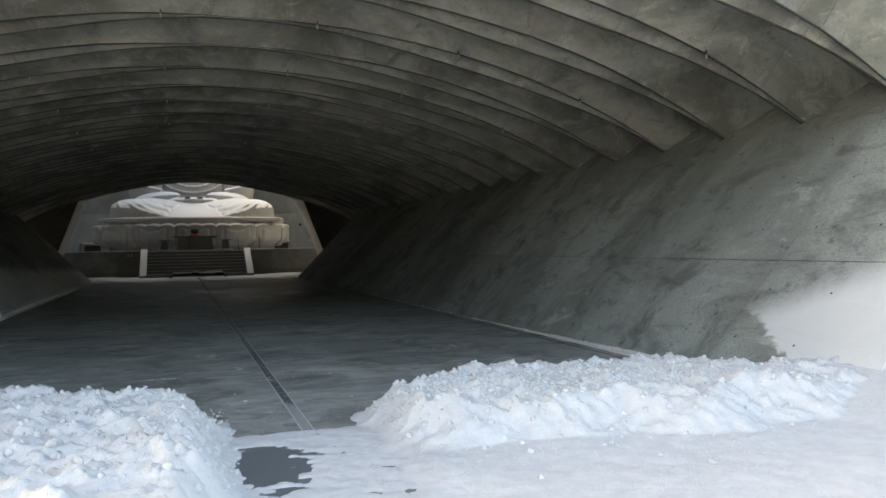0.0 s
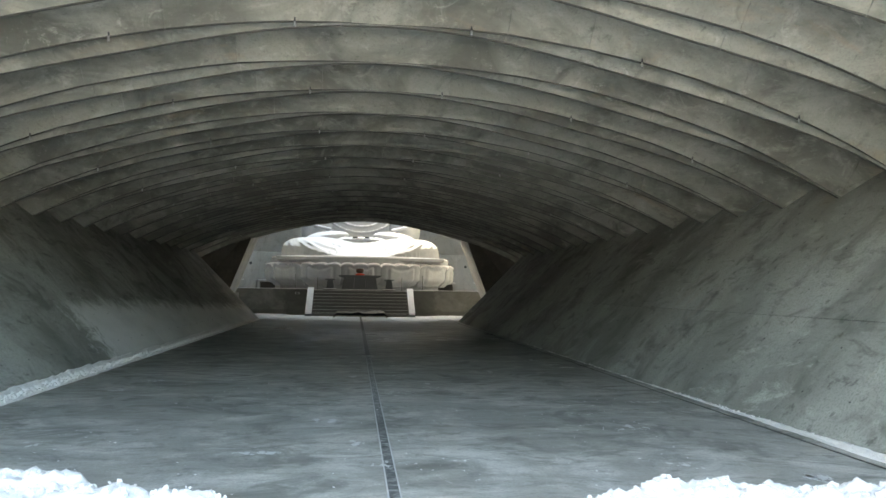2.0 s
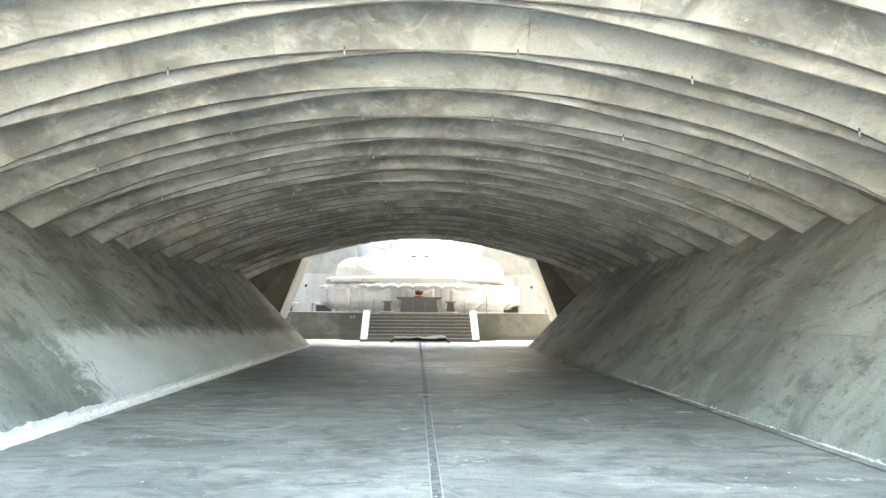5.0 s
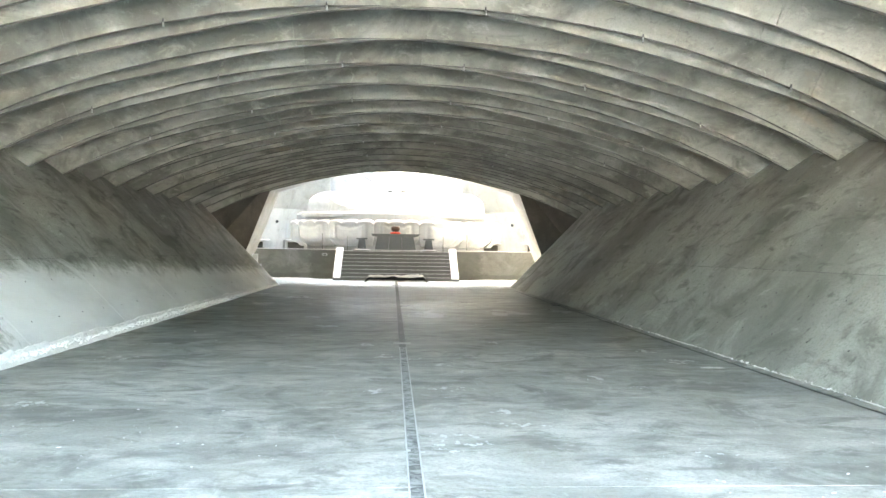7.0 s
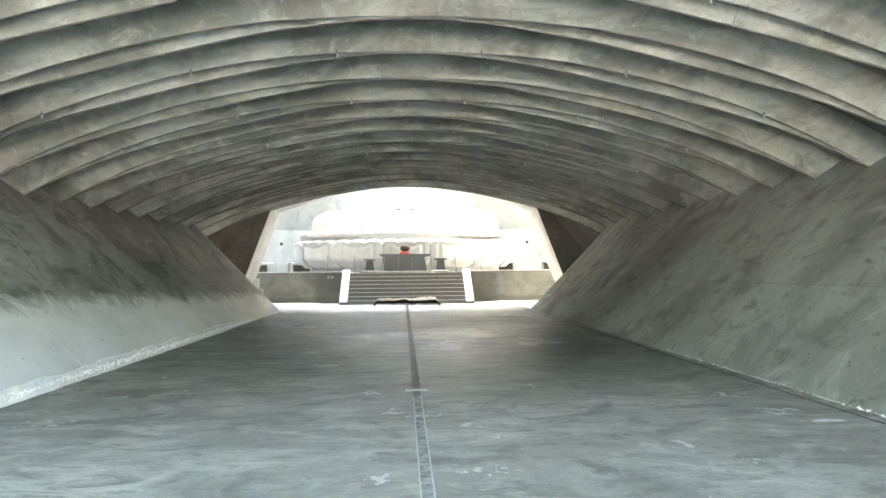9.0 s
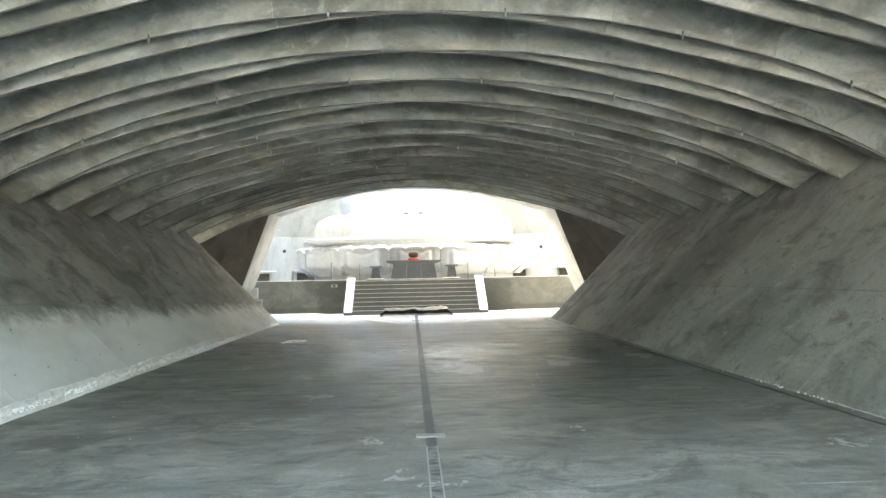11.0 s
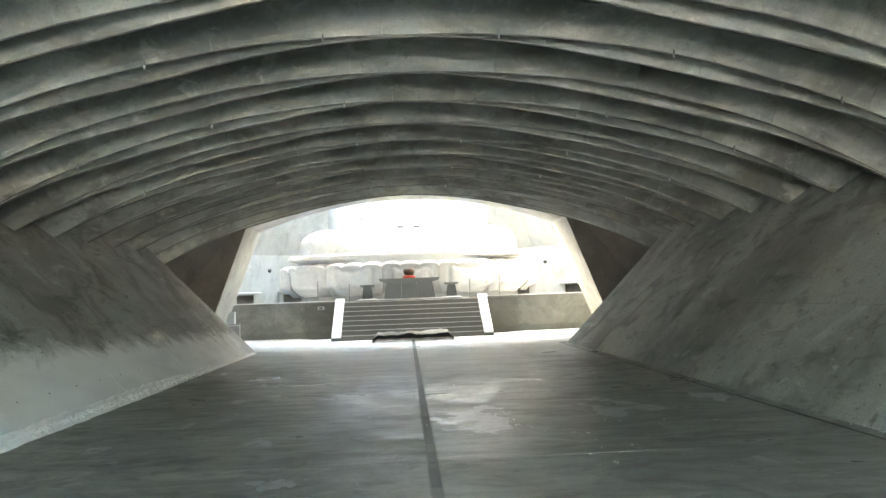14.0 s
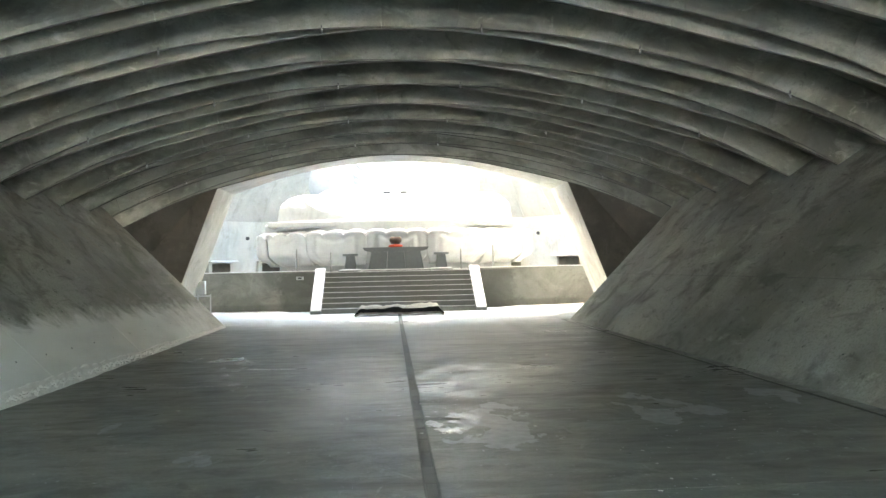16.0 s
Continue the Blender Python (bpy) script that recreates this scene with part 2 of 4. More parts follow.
def floor_material():
    m, t, b = material("floor_concrete", 0.5, spec=0.5)
    p = axis(t, "Position")
    big = noise_tex(t, coords(t, (0.6, 0.7, 1)), 0.5, 5, 0.6, 0.5)
    cloud = noise_tex(t, coords(t, (0.55, 1.1, 1), (4, 2, 0)), 1.1, 9, 0.66, 0.7)
    streak = noise_tex(t, coords(t, (0.40, 1.5, 1)), 1.2, 9, 0.66, 0.7)
    wisp = noise_tex(t, coords(t, (0.85, 2.0, 1), (2, 6, 0)), 1.7, 9, 0.70, 1.1)
    patch = noise_tex(t, coords(t, (0.7, 0.9, 1), (8, 3, 0)), 0.8, 8, 0.66, 1.2)
    diag = noise_tex(t, coords(t, (1.6, 0.55, 1), (1, 9, 0)), 1.7, 8, 0.7, 1.8)
    fine = noise_tex(t, coords(t), 34, 5, 0.7)
    c = blend(t, ramp(t, big, 0.32, 0.66), (0.15, 0.153, 0.138), (0.25, 0.254, 0.232))
    c = blend(t, ramp(t, cloud, 0.50, 0.34, 0.0, 0.8), c, (0.085, 0.09, 0.078))
    c = blend(t, ramp(t, cloud, 0.54, 0.70, 0.0, 0.5), c, (0.34, 0.342, 0.315))
    c = blend(t, ramp(t, streak, 0.48, 0.30, 0.0, 0.6), c, (0.09, 0.094, 0.083))
    c = blend(t, ramp(t, streak, 0.54, 0.74, 0.0, 0.5), c, (0.33, 0.332, 0.31))
    # dry, frosted slab towards the mouth, damp slab further in
    reach = calc(t, "ADD", p[1], calc(t, "MULTIPLY", calc(t, "SUBTRACT", cloud, 0.5), 22.0))
    dry = ramp(t, calc(t, "ADD", reach, calc(t, "MULTIPLY", p[0], 0.3)), 29.5, 17.0)
    c = blend(t, calc(t, "MULTIPLY", dry, 0.5), c, (0.445, 0.43, 0.392))
    film = calc(t, "MULTIPLY", ramp(t, patch, 0.42, 0.66), ramp(t, wisp, 0.30, 0.62))
    film = calc(t, "MULTIPLY", film, ramp(t, dry, 0.0, 1.0, 0.12, 0.75))
    c = blend(t, film, c, (0.68, 0.662, 0.622))
    c = blend(t, calc(t, "MULTIPLY", ramp(t, wisp, 0.46, 0.30, 0.0, 0.6), ramp(t, dry, 0.0, 1.0, 0.5, 1.0)), c, (0.17, 0.173, 0.158))
    mottle = noise_tex(t, coords(t, (1.0, 1.1, 1), (15, 8, 0)), 0.9, 9, 0.68, 0.9)
    c = blend(t, ramp(t, mottle, 0.50, 0.36, 0.0, 0.65), c, (0.13, 0.134, 0.118))
    c = blend(t, calc(t, "MULTIPLY", ramp(t, mottle, 0.53, 0.68, 0.0, 0.55), ramp(t, dry, 0.0, 1.0, 0.3, 1.0)), c, (0.60, 0.59, 0.555))
    marks = calc(t, "MULTIPLY", ramp(t, diag, 0.61, 0.69), ramp(t, fine, 0.40, 0.60, 0.35, 1.0))
    c = blend(t, calc(t, "MULTIPLY", marks, 0.55), c, (0.62, 0.622, 0.60))
    blot = noise_tex(t, coords(t, (1.0, 1.3, 1), (5, 2, 0)), 2.4, 8, 0.68, 0.4)
    c = blend(t, ramp(t, blot, 0.46, 0.32, 0.0, 0.55), c, (0.11, 0.115, 0.10))
    crumb = noise_tex(t, coords(t, (1.0, 1.0, 1), (9, 5, 0)), 11, 5, 0.6, 0.3)
    c = blend(t, calc(t, "MULTIPLY", ramp(t, crumb, 0.64, 0.72), ramp(t, patch, 0.46, 0.60, 0.05, 0.8)), c, (0.74, 0.745, 0.74))
    c = blend(t, ramp(t, fine, 0.42, 0.70, 0.0, 0.4), c, (0.14, 0.143, 0.13))
    # powder blown in from the court; the middle lobe also paints the gateway's reflection
    ragged = calc(t, "MULTIPLY", calc(t, "SUBTRACT", noise_tex(t, coords(t, (0.35, 1.5, 1)), 1.3, 8, 0.70, 0.6), 0.5), 9.0)
    side = calc(t, "MULTIPLY", calc(t, "ABSOLUTE", calc(t, "SUBTRACT", p[0], 0.2)), -1.5)
    court = ramp(t, calc(t, "ADD", calc(t, "ADD", p[1], ragged), side), 29.0, 42.5)
    bare = calc(t, "MULTIPLY", ramp(t, calc(t, "ADD", p[0], calc(t, "MULTIPLY", ragged, 0.12)), 2.75, 3.05), ramp(t, p[1], 43.5, 40.0))
    court = calc(t, "MULTIPLY", court, calc(t, "SUBTRACT", 1.0, calc(t, "MULTIPLY", bare, 0.85)))
    c = blend(t, calc(t, "MULTIPLY", court, 0.9), c, (0.76, 0.765, 0.77))
    t.links.new(c, b.inputs["Base Color"])
    lines = noise_tex(t, coords(t, (0.8, 2.8, 1), (7, 4, 0)), 1.4, 7, 0.66, 0.8)
    wet = calc(t, "ADD", ramp(t, calc(t, "ADD", calc(t, "MULTIPLY", patch, 0.5), calc(t, "MULTIPLY", lines, 0.5)), 0.38, 0.62, 0.26, 0.52), calc(t, "MULTIPLY", dry, 0.22))
    t.links.new(calc(t, "ADD", wet, calc(t, "MULTIPLY", court, 0.3)), b.inputs["Roughness"])
    bump(t, b, calc(t, "ADD", calc(t, "MULTIPLY", fine, 0.35), calc(t, "ADD", wisp, lines)), 0.08, 0.010)
    return m


def snow_material(name, tint=(0.81, 0.795, 0.79), grain=1.0):
    m, t, b = material(name, 0.75, spec=0.3)
    n = noise_tex(t, coords(t), 7, 8, 0.7)
    f = noise_tex(t, coords(t), 60, 4, 0.7)
    c = blend(t, ramp(t, n, 0.35, 0.65), tuple(0.90 * v for v in tint), tint)
    t.links.new(c, b.inputs["Base Color"])
    b.inputs["Subsurface Weight"].default_value = 0.0
    bump(t, b, calc(t, "ADD", n, calc(t, "MULTIPLY", f, 0.35)), 0.5 * grain, 0.05)
    return m


def snow_capped(name, stone, rough=0.7, low=0.42, high=0.62):
    """Pale granite under a cap of snow on whatever faces up."""
    m, t, b = material(name, rough)
    n = noise_tex(t, coords(t), 3, 7, 0.65)
    f = noise_tex(t, coords(t), 45, 4, 0.7)
    c = blend(t, ramp(t, n, 0.3, 0.7), tuple(0.86 * v for v in stone), stone)
    c = blend(t, calc(t, "MULTIPLY", f, 0.25), c, tuple(0.6 * v for v in stone))
    up = axis(t, "Normal")[2]
    edge = calc(t, "ADD", up, calc(t, "MULTIPLY", calc(t, "SUBTRACT", n, 0.5), 0.35))
    c = blend(t, ramp(t, edge, low, high), c, (0.88, 0.90, 0.93))
    t.links.new(c, b.inputs["Base Color"])
    bump(t, b, calc(t, "ADD", n, calc(t, "MULTIPLY", f, 0.4)), 0.25, 0.03)
    return m


def plain(name, colour, rough=0.6, metal=0.0, vary=0.25, scale=8):
    m, t, b = material(name, rough, metal)
    n = noise_tex(t, coords(t), scale, 6, 0.65)
    c = blend(t, n, tuple((1 - vary) * v for v in colour), tuple(min(1, (1 + vary) * v) for v in colour))
    t.links.new(c, b.inputs["Base Color"])
    bump(t, b, noise_tex(t, coords(t), scale * 6, 5, 0.7), 0.2, 0.01)
    return m


def frosted_cover():
    """Dark drain cover under patches of frost, thick at the mouth and worn off further in."""
    m, t, b = material("frosted_cover", 0.6)
    p = axis(t, "Position")
    n = noise_tex(t, coords(t, (5, 7, 1)), 1.6, 7, 0.7, 0.6)
    f = noise_tex(t, coords(t, (8, 30, 1)), 2.0, 5, 0.7)
    thick = calc(t, "ADD", ramp(t, p[1], 8.2, 7.6, 0.0, 0.4), ramp(t, p[1], 11.5, 15.5, 0.0, 0.07))
    k = calc(t, "ADD", calc(t, "ADD", calc(t, "MULTIPLY", n, 0.7), calc(t, "MULTIPLY", f, 0.3)), thick)
    c = blend(t, ramp(t, k, 0.46, 0.64), (0.085, 0.09, 0.088), (0.38, 0.382, 0.37))
    t.links.new(c, b.inputs["Base Color"])
    bump(t, b, f, 0.2, 0.005)
    return m


MAT_FLOOR = floor_material()
MAT_SNOW = snow_material("snow")
MAT_SNOW_SMOOTH = snow_material("smooth_snow", grain=0.35)
MAT_STATUE = snow_capped("granite_statue", (0.40, 0.405, 0.40), low=0.28, high=0.50)
MAT_LOTUS = snow_capped("granite_lotus", (0.405, 0.418, 0.425), low=0.72, high=0.88)
MAT_ALTAR = plain("dark_granite", (0.085, 0.095, 0.10), 0.45)
MAT_STEP = plain("step_granite", (0.14, 0.137, 0.127), 0.7)
MAT_STEEL = plain("galvanised_steel", (0.45, 0.46, 0.46), 0.42, 0.8)
MAT_POLE = plain("grey_pole_paint", (0.16, 0.165, 0.165), 0.5)
# near black for the strips that paint crease shade under the rib edges
MAT_EDGE_SHADE = plain("dark_edge_shade", (0.035, 0.036, 0.033), 0.8, vary=0.5, scale=3)
MAT_DARK = plain("near_black", (0.02, 0.022, 0.022), 0.5)
MAT_IRON = plain("dark_iron", (0.05, 0.052, 0.055), 0.5, 0.6)
MAT_GASKET = frosted_cover()
MAT_RAIL = plain("worn_steel_edge", (0.22, 0.225, 0.22), 0.6, 0.3, vary=0.4, scale=5)
MAT_FROSTED_RAIL = plain("frosted_steel_edge", (0.55, 0.555, 0.55), 0.7, vary=0.35, scale=6)
MAT_COVER_WORN = plain("worn_cover", (0.20, 0.203, 0.19), 0.6, vary=0.35, scale=5)
MAT_COVER = plain("weathered_cover", (0.12, 0.124, 0.118), 0.5)
MAT_LAMP = plain("lamp_housing", (0.28, 0.29, 0.28), 0.4, 0.3)
MAT_BRONZE = plain("brown_bronze", (0.06, 0.035, 0.022), 0.4, 0.6)
MAT_RED = plain("red_cushion", (0.55, 0.06, 0.03), 0.8)
MAT_MAT = plain("black_tarpaulin", (0.010, 0.010, 0.010), 0.95)
MAT_MAT.node_tree.nodes["Principled BSDF"].inputs["Specular IOR Level"].default_value = 0.05
MAT_CRUST = plain("soiled_crust", (0.27, 0.245, 0.20), 0.9, vary=0.5, scale=5)
MAT_BOX = plain("painted_box", (0.50, 0.505, 0.485), 0.5)
MAT_FILM = plain("pale_ice_film", (0.34, 0.352, 0.36), 0.36, vary=0.7, scale=7)
MAT_FROST = plain("scraped_frost", (0.60, 0.602, 0.595), 0.7, vary=0.25, scale=14)
MAT_SLUSH = plain("glazed_slush", (0.80, 0.81, 0.82), 0.16, vary=0.1, scale=12)
MAT_WET = plain("wet_floor", (0.10, 0.103, 0.092), 0.30, vary=0.3, scale=4)
MAT_ICE, it_, ib_ = material("wet_ice", 0.34)
ib_.inputs["Base Color"].default_value = (0.17, 0.185, 0.195, 1)
bump(it_, ib_, noise_tex(it_, coords(it_), 6, 6, 0.7), 0.3, 0.02)


# ---- builders ----
def part(name, bm, mat, parent=None, label="", smooth=False):
    me = bpy.data.meshes.new(name)
    bm.to_mesh(me)
    bm.free()
    me.materials.append(mat)
    if smooth:
        me.polygons.foreach_set("use_smooth", [True] * len(me.polygons))
    ob = new(name, me)
    ob.parent = parent
    return tagged(ob, label)


def empty(name, at=(0, 0, 0)):
    ob = new(name)
    ob.location = at
    return ob


def raw(name, verts, faces, mat, parent=None, label="", smooth=False):
    me = bpy.data.meshes.new(name)
    me.from_pydata(verts, [], faces)
    me.materials.append(mat)
    if smooth:
        me.polygons.foreach_set("use_smooth", [True] * len(me.polygons))
    me.update()
    ob = new(name, me)
    ob.parent = parent
    return tagged(ob, label)


def block(x0, x1, y0, y1, z0, z1, bevel=0.0, bm=None):
    own = bmesh.new()
    bmesh.ops.create_cube(own, size=1)
    for v in own.verts:
        v.co = Vector((x0 if v.co.x < 0 else x1, y0 if v.co.y < 0 else y1, z0 if v.co.z < 0 else z1))
    if bevel:
        bmesh.ops.bevel(own, geom=own.edges[:], offset=bevel, segments=2, affect="EDGES", profile=0.6)
    return join(bm, own) if bm is not None else own


def join(bm, other):
    me = bpy.data.meshes.new("tmp")
    other.to_mesh(me)
    other.free()
    bm.from_mesh(me)
    bpy.data.meshes.remove(me)
    return bm


def prism(points, y0, y1):
    """A slab with the outline points (x, z), from y0 to y1."""
    bm = bmesh.new()
    a = [bm.verts.new((x, y0, z)) for x, z in points]
    b = [bm.verts.new((x, y1, z)) for x, z in points]
    n = len(points)
    bm.faces.new(a)
    bm.faces.new(b[::-1])
    for i in range(n):
        bm.faces.new((a[i], b[i], b[(i + 1) % n], a[(i + 1) % n]))
    bmesh.ops.recalc_face_normals(bm, faces=bm.faces[:])
    return bm


def hull(points):
    bm = bmesh.new()
    for p in points:
        bm.verts.new(p)
    bmesh.ops.convex_hull(bm, input=bm.verts[:])
    return bm


def rod(p0, p1, radius, sides=8):
    p0, p1 = Vector(p0), Vector(p1)
    bm = bmesh.new()
    bmesh.ops.create_cone(bm, cap_ends=True, segments=sides, radius1=radius, radius2=radius, depth=(p1 - p0).length)
    m = Matrix.Translation((p0 + p1) / 2) @ (p1 - p0).to_track_quat("Z", "Y").to_matrix().to_4x4()
    bmesh.ops.transform(bm, matrix=m, verts=bm.verts[:])
    return bm


def lathe(profile, sides=20, at=(0, 0, 0)):
    bm = bmesh.new()
    rings = []
    for r, z in profile:
        rings.append([bm.verts.new((at[0] + r * math.cos(2 * math.pi * i / sides), at[1] + r * math.sin(2 * math.pi * i / sides), at[2] + z)) for i in range(sides)])
    for a, b in zip(rings, rings[1:]):
        for i in range(sides):
            j = (i + 1) % sides
            bm.faces.new((a[i], a[j], b[j], b[i]))
    bm.faces.new(rings[0][::-1])
    bm.faces.new(rings[-1])
    return bm


def scatter(name, placed, mat, fine=False, rough=0.0):
    """One mesh of many small rounded bits, one for each matrix."""
    bm = bmesh.new()
    bmesh.ops.create_icosphere(bm, subdivisions=2 if fine else 1, radius=1)
    co = np.array([v.co[:] for v in bm.verts])
    fa = np.array([[v.index for v in f.verts] for f in bm.faces])
    bm.free()
    rng = np.random.RandomState(5)
    vs, fs = [], []
    for i, m in enumerate(placed):
        a = np.array(m)
        c = co * (1 + rough * rng.uniform(-1, 1, (len(co), 1)))
        vs.append(c @ a[:3, :3].T + a[:3, 3])
        fs.append(fa + i * len(co))
    return raw(name, np.concatenate(vs).tolist(), np.concatenate(fs).tolist(), mat)


def lump(x, y, z, octaves=4, size=1.0):
    return noise.fractal(Vector((x / size, y / size, z / size)), 0.9, 2.0, octaves)


def smooth01(a, b, v):
    t = min(1.0, max(0.0, (v - a) / (b - a)))
    return t * t * (3 - 2 * t)


# ---- the place in numbers ----
FIRST_RIB, PITCH, RIBS = 7.865, 1.855, 21
RADIUS, CROWN = 18.77, 5.36
WALL_RUN = 0.97
EAST_FOOT, WEST_FOOT = 4.98, -5.17
EAST_END, WEST_END = 42.3, 42.9
GATE_FRONT, GATE_BACK = 46.5, 49.2
TERRACE_Y, TERRACE_Z = 50.2, 1.50
STATUE_Y = 57.0


def vault_z(x):
    return CROWN - RADIUS + math.sqrt(RADIUS * RADIUS - x * x)


# ---- ground and floor ----
g = 2500.0
bm = bmesh.new()
bm.faces.new([bm.verts.new(p) for p in ((-g, -g, -0.05), (g, -g, -0.05), (g, g, -0.05), (-g, g, -0.05))])
tagged(part("ground", bm, MAT_SNOW_SMOOTH), "snow-covered open ground round the vault", "ground", kind="structure")

floor = tagged(part("floor", block(-9.8, 9.8, 4.6, 50.3, -0.28, -0.02), MAT_TERRACE), "poured concrete floor with a centre drain", "floor", kind="structure")

# ---- vault: overlapping concrete ribs ----
SLOPE = 0.98


def hood(k):
    """How far a rib covers the next; raised further in to darken creases."""
    return 0.06 if k == 0 else 0.56 + 0.17 * smooth01(2.0, 8.0, k)


def fold(u):
    return max(0.0, math.sin(math.pi * min(1.0, u))) ** 1.4


def vault():
    rng = random.Random(4)
    verts, faces, shade_faces = [], [], []
    for k in range(RIBS):
        tip = FIRST_RIB + PITCH * k
        reach = 13.0 if tip > 41.0 else 9.1
        start = tip - PITCH
        joints = [-reach]
        s = -reach + rng.uniform(1.0, 3.2)
        while s < reach - 0.8:
            joints.append(s)
            s += rng.choice((2.35, 2.35, 2.35, 4.7, 1.18))
        joints.append(reach)
        for a, b in zip(joints, joints[1:]):
            cols = max(2, int((b - a) / 0.22))
            base = len(verts)
            gap = 0.003
            for i in range(cols + 1):
                x = (a + gap) + (b - a - 2 * gap) * i / cols
                u = abs(x) / 8.25
                z, bow, f = vault_z(x), -0.42 * (1 - min(1.0, u) ** 2), fold(u)
                soft = math.sin(math.pi * min(1.0, u)) ** 2
                y2 = tip + bow + 0.05 + 0.33 * soft
                y1 = y2 - 0.06 - 0.46 * f
                y0 = start + bow + 0.06 + 0.33 * soft
                lift = 0.007 if i in (0, cols) else 0.0
                wob = 0.005 * math.sin(x * 2.1 + k * 1.7) + lift - (0.07 if k == RIBS - 1 else 0.0)
                drop = 0.06 * soft
                # thin dark strip under each rib edge, in place of the crease's shade
                shade_drop = 0.022 * min(1.0, 3 * f)
                ln = y1 - y0
                rise = SLOPE * ln
                h, hb = hood(k), hood(k + 1)
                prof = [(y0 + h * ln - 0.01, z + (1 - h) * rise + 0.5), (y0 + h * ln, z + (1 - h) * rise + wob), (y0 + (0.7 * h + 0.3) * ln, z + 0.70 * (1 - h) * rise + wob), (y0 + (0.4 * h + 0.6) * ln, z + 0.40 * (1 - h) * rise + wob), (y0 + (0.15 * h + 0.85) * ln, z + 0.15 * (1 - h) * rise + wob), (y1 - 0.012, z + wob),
                        (y1 - 0.010, z - shade_drop + wob), (y1 + 0.008, z - shade_drop + wob), (y1 + 0.012, z + 0.40 * f + 0.02 + wob),
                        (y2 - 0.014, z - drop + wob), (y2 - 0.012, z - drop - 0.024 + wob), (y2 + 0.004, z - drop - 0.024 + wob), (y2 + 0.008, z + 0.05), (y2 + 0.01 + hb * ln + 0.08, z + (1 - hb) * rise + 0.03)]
                verts += [(x, y, zz) for y, zz in prof]
            n = len(prof)
            for i in range(cols):
                for j in range(n - 1):
                    p = base + i * n + j
                    faces.append((p, p + 1, p + n + 1, p + n))
                    shade_faces.append(1 if j in (5, 6, 9, 10) else 0)
            for i in (0, cols):
                p = base + i * n
                up = len(verts)
                verts += [(verts[p + j][0], verts[p + j][1], verts[p + j][2] + 0.05) for j in range(n)]
                for j in range(n - 1):
                    faces.append((p + j, p + j + 1, up + j + 1, up + j))
                    shade_faces.append(0)
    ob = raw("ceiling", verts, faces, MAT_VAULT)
    # second slot colours the edge strips as shade
    ob.data.materials.append(MAT_EDGE_SHADE)
    ob.data.polygons.foreach_set("material_index", shade_faces)
    return ob


ceiling = tagged(vault(), "vaulted ceiling of overlapping board-marked concrete ribs", "ceiling", kind="structure")


def shell(reach, y0, y1, lift, thick):
    verts, faces, n = [], [], 40
    for i in range(n + 1):
        x = -reach + 2 * reach * i / n
        z = vault_z(x) + lift
        verts += [(x, y0, z), (x, y1, z), (x, y1, z + thick), (x, y0, z + thick)]
    for i in range(n):
        for j in range(4):
            p, q = 4 * i + j, 4 * i + (j + 1) % 4
            faces.append((p, q, q + 4, p + 4))
    faces += [(0, 1, 2, 3), (4 * n + 3, 4 * n + 2, 4 * n + 1, 4 * n)]
    return verts, faces


# shells out of view, added above the ribs to seal out daylight
roof = tagged(raw("roof", *shell(9.6, 5.7, 42.0, 2.2, 0.4), MAT_TERRACE), "unseen roof shell added to keep daylight out of the vault", "roof", kind="structure")
roof2 = tagged(raw("roof_end", *shell(13.0, 42.0, GATE_FRONT + 0.3, 2.2, 0.4), MAT_TERRACE), "unseen roof shell added to keep daylight out of the vault's end", "roof", kind="structure")


# ---- leaning walls ----
def leaning_wall(name, side, foot, y0, y1, mat, label):
    """Backing slab, and panels proud of it with open joints between."""
    f = abs(foot)
    wall = part(name, prism([(side * (f + 0.05), -0.25), (side * (f + 0.05 + WALL_RUN * 5.05), 5.05), (side * (f + 1.6 + WALL_RUN * 5.05), 5.05), (side * (f + 0.9), -0.25)], y0, y1 - 0.02), MAT_DARK)
    tagged(wall, label, "wall", kind="structure")
    rows_z = (0.0, 1.33, 5.00)
    ys = [y0]
    y = 8.08 - 3.9
    while y < y1 - 1.0:
        if y > y0 + 0.5:
            ys.append(y)
        y += 3.9
    ys.append(y1)
    gap = 0.0038
    for a, b in zip(ys, ys[1:]):
        for r, (lo, hi) in enumerate(zip(rows_z, rows_z[1:])):
            lo2 = lo - 0.2 if r == 0 else lo + gap
            pts = []
            for yy in (a + gap, b - gap if b < y1 else b):
                for z in (lo2, hi - gap):
                    for off in (0.0, 0.10):
                        pts.append((side * (f + WALL_RUN * z + off), yy, z))
            bm = hull(pts)
            bmesh.ops.bevel(bm, geom=bm.edges[:], offset=0.003, segments=1, affect="EDGES")
            part("wall_panel", bm, mat, wall)
    # form-tie holes in rows, drawn as dark discs for the shade inside
    holes = bmesh.new()
    n = Vector((-side, 0, WALL_RUN)).normalized()
    turn = n.to_track_quat("Z", "Y").to_matrix().to_4x4()
    for z in (0.42, 0.98, 1.75, 2.4, 3.05, 3.7, 4.35):
        y = y0 + 1.2
        while y < y1 - 0.3:
            m = Matrix.Translation(Vector((side * (f + WALL_RUN * z), y, z)) + 0.001 * n) @ turn
            bmesh.ops.create_cone(holes, cap_ends=True, segments=8, radius1=0.016, radius2=0.013, depth=0.004, matrix=m)
            y += 0.9625
    tagged(part("tie_holes", holes, MAT_DARK, wall), "small dark discs for the shade in form-tie holes", kind="stuff")
    return wall


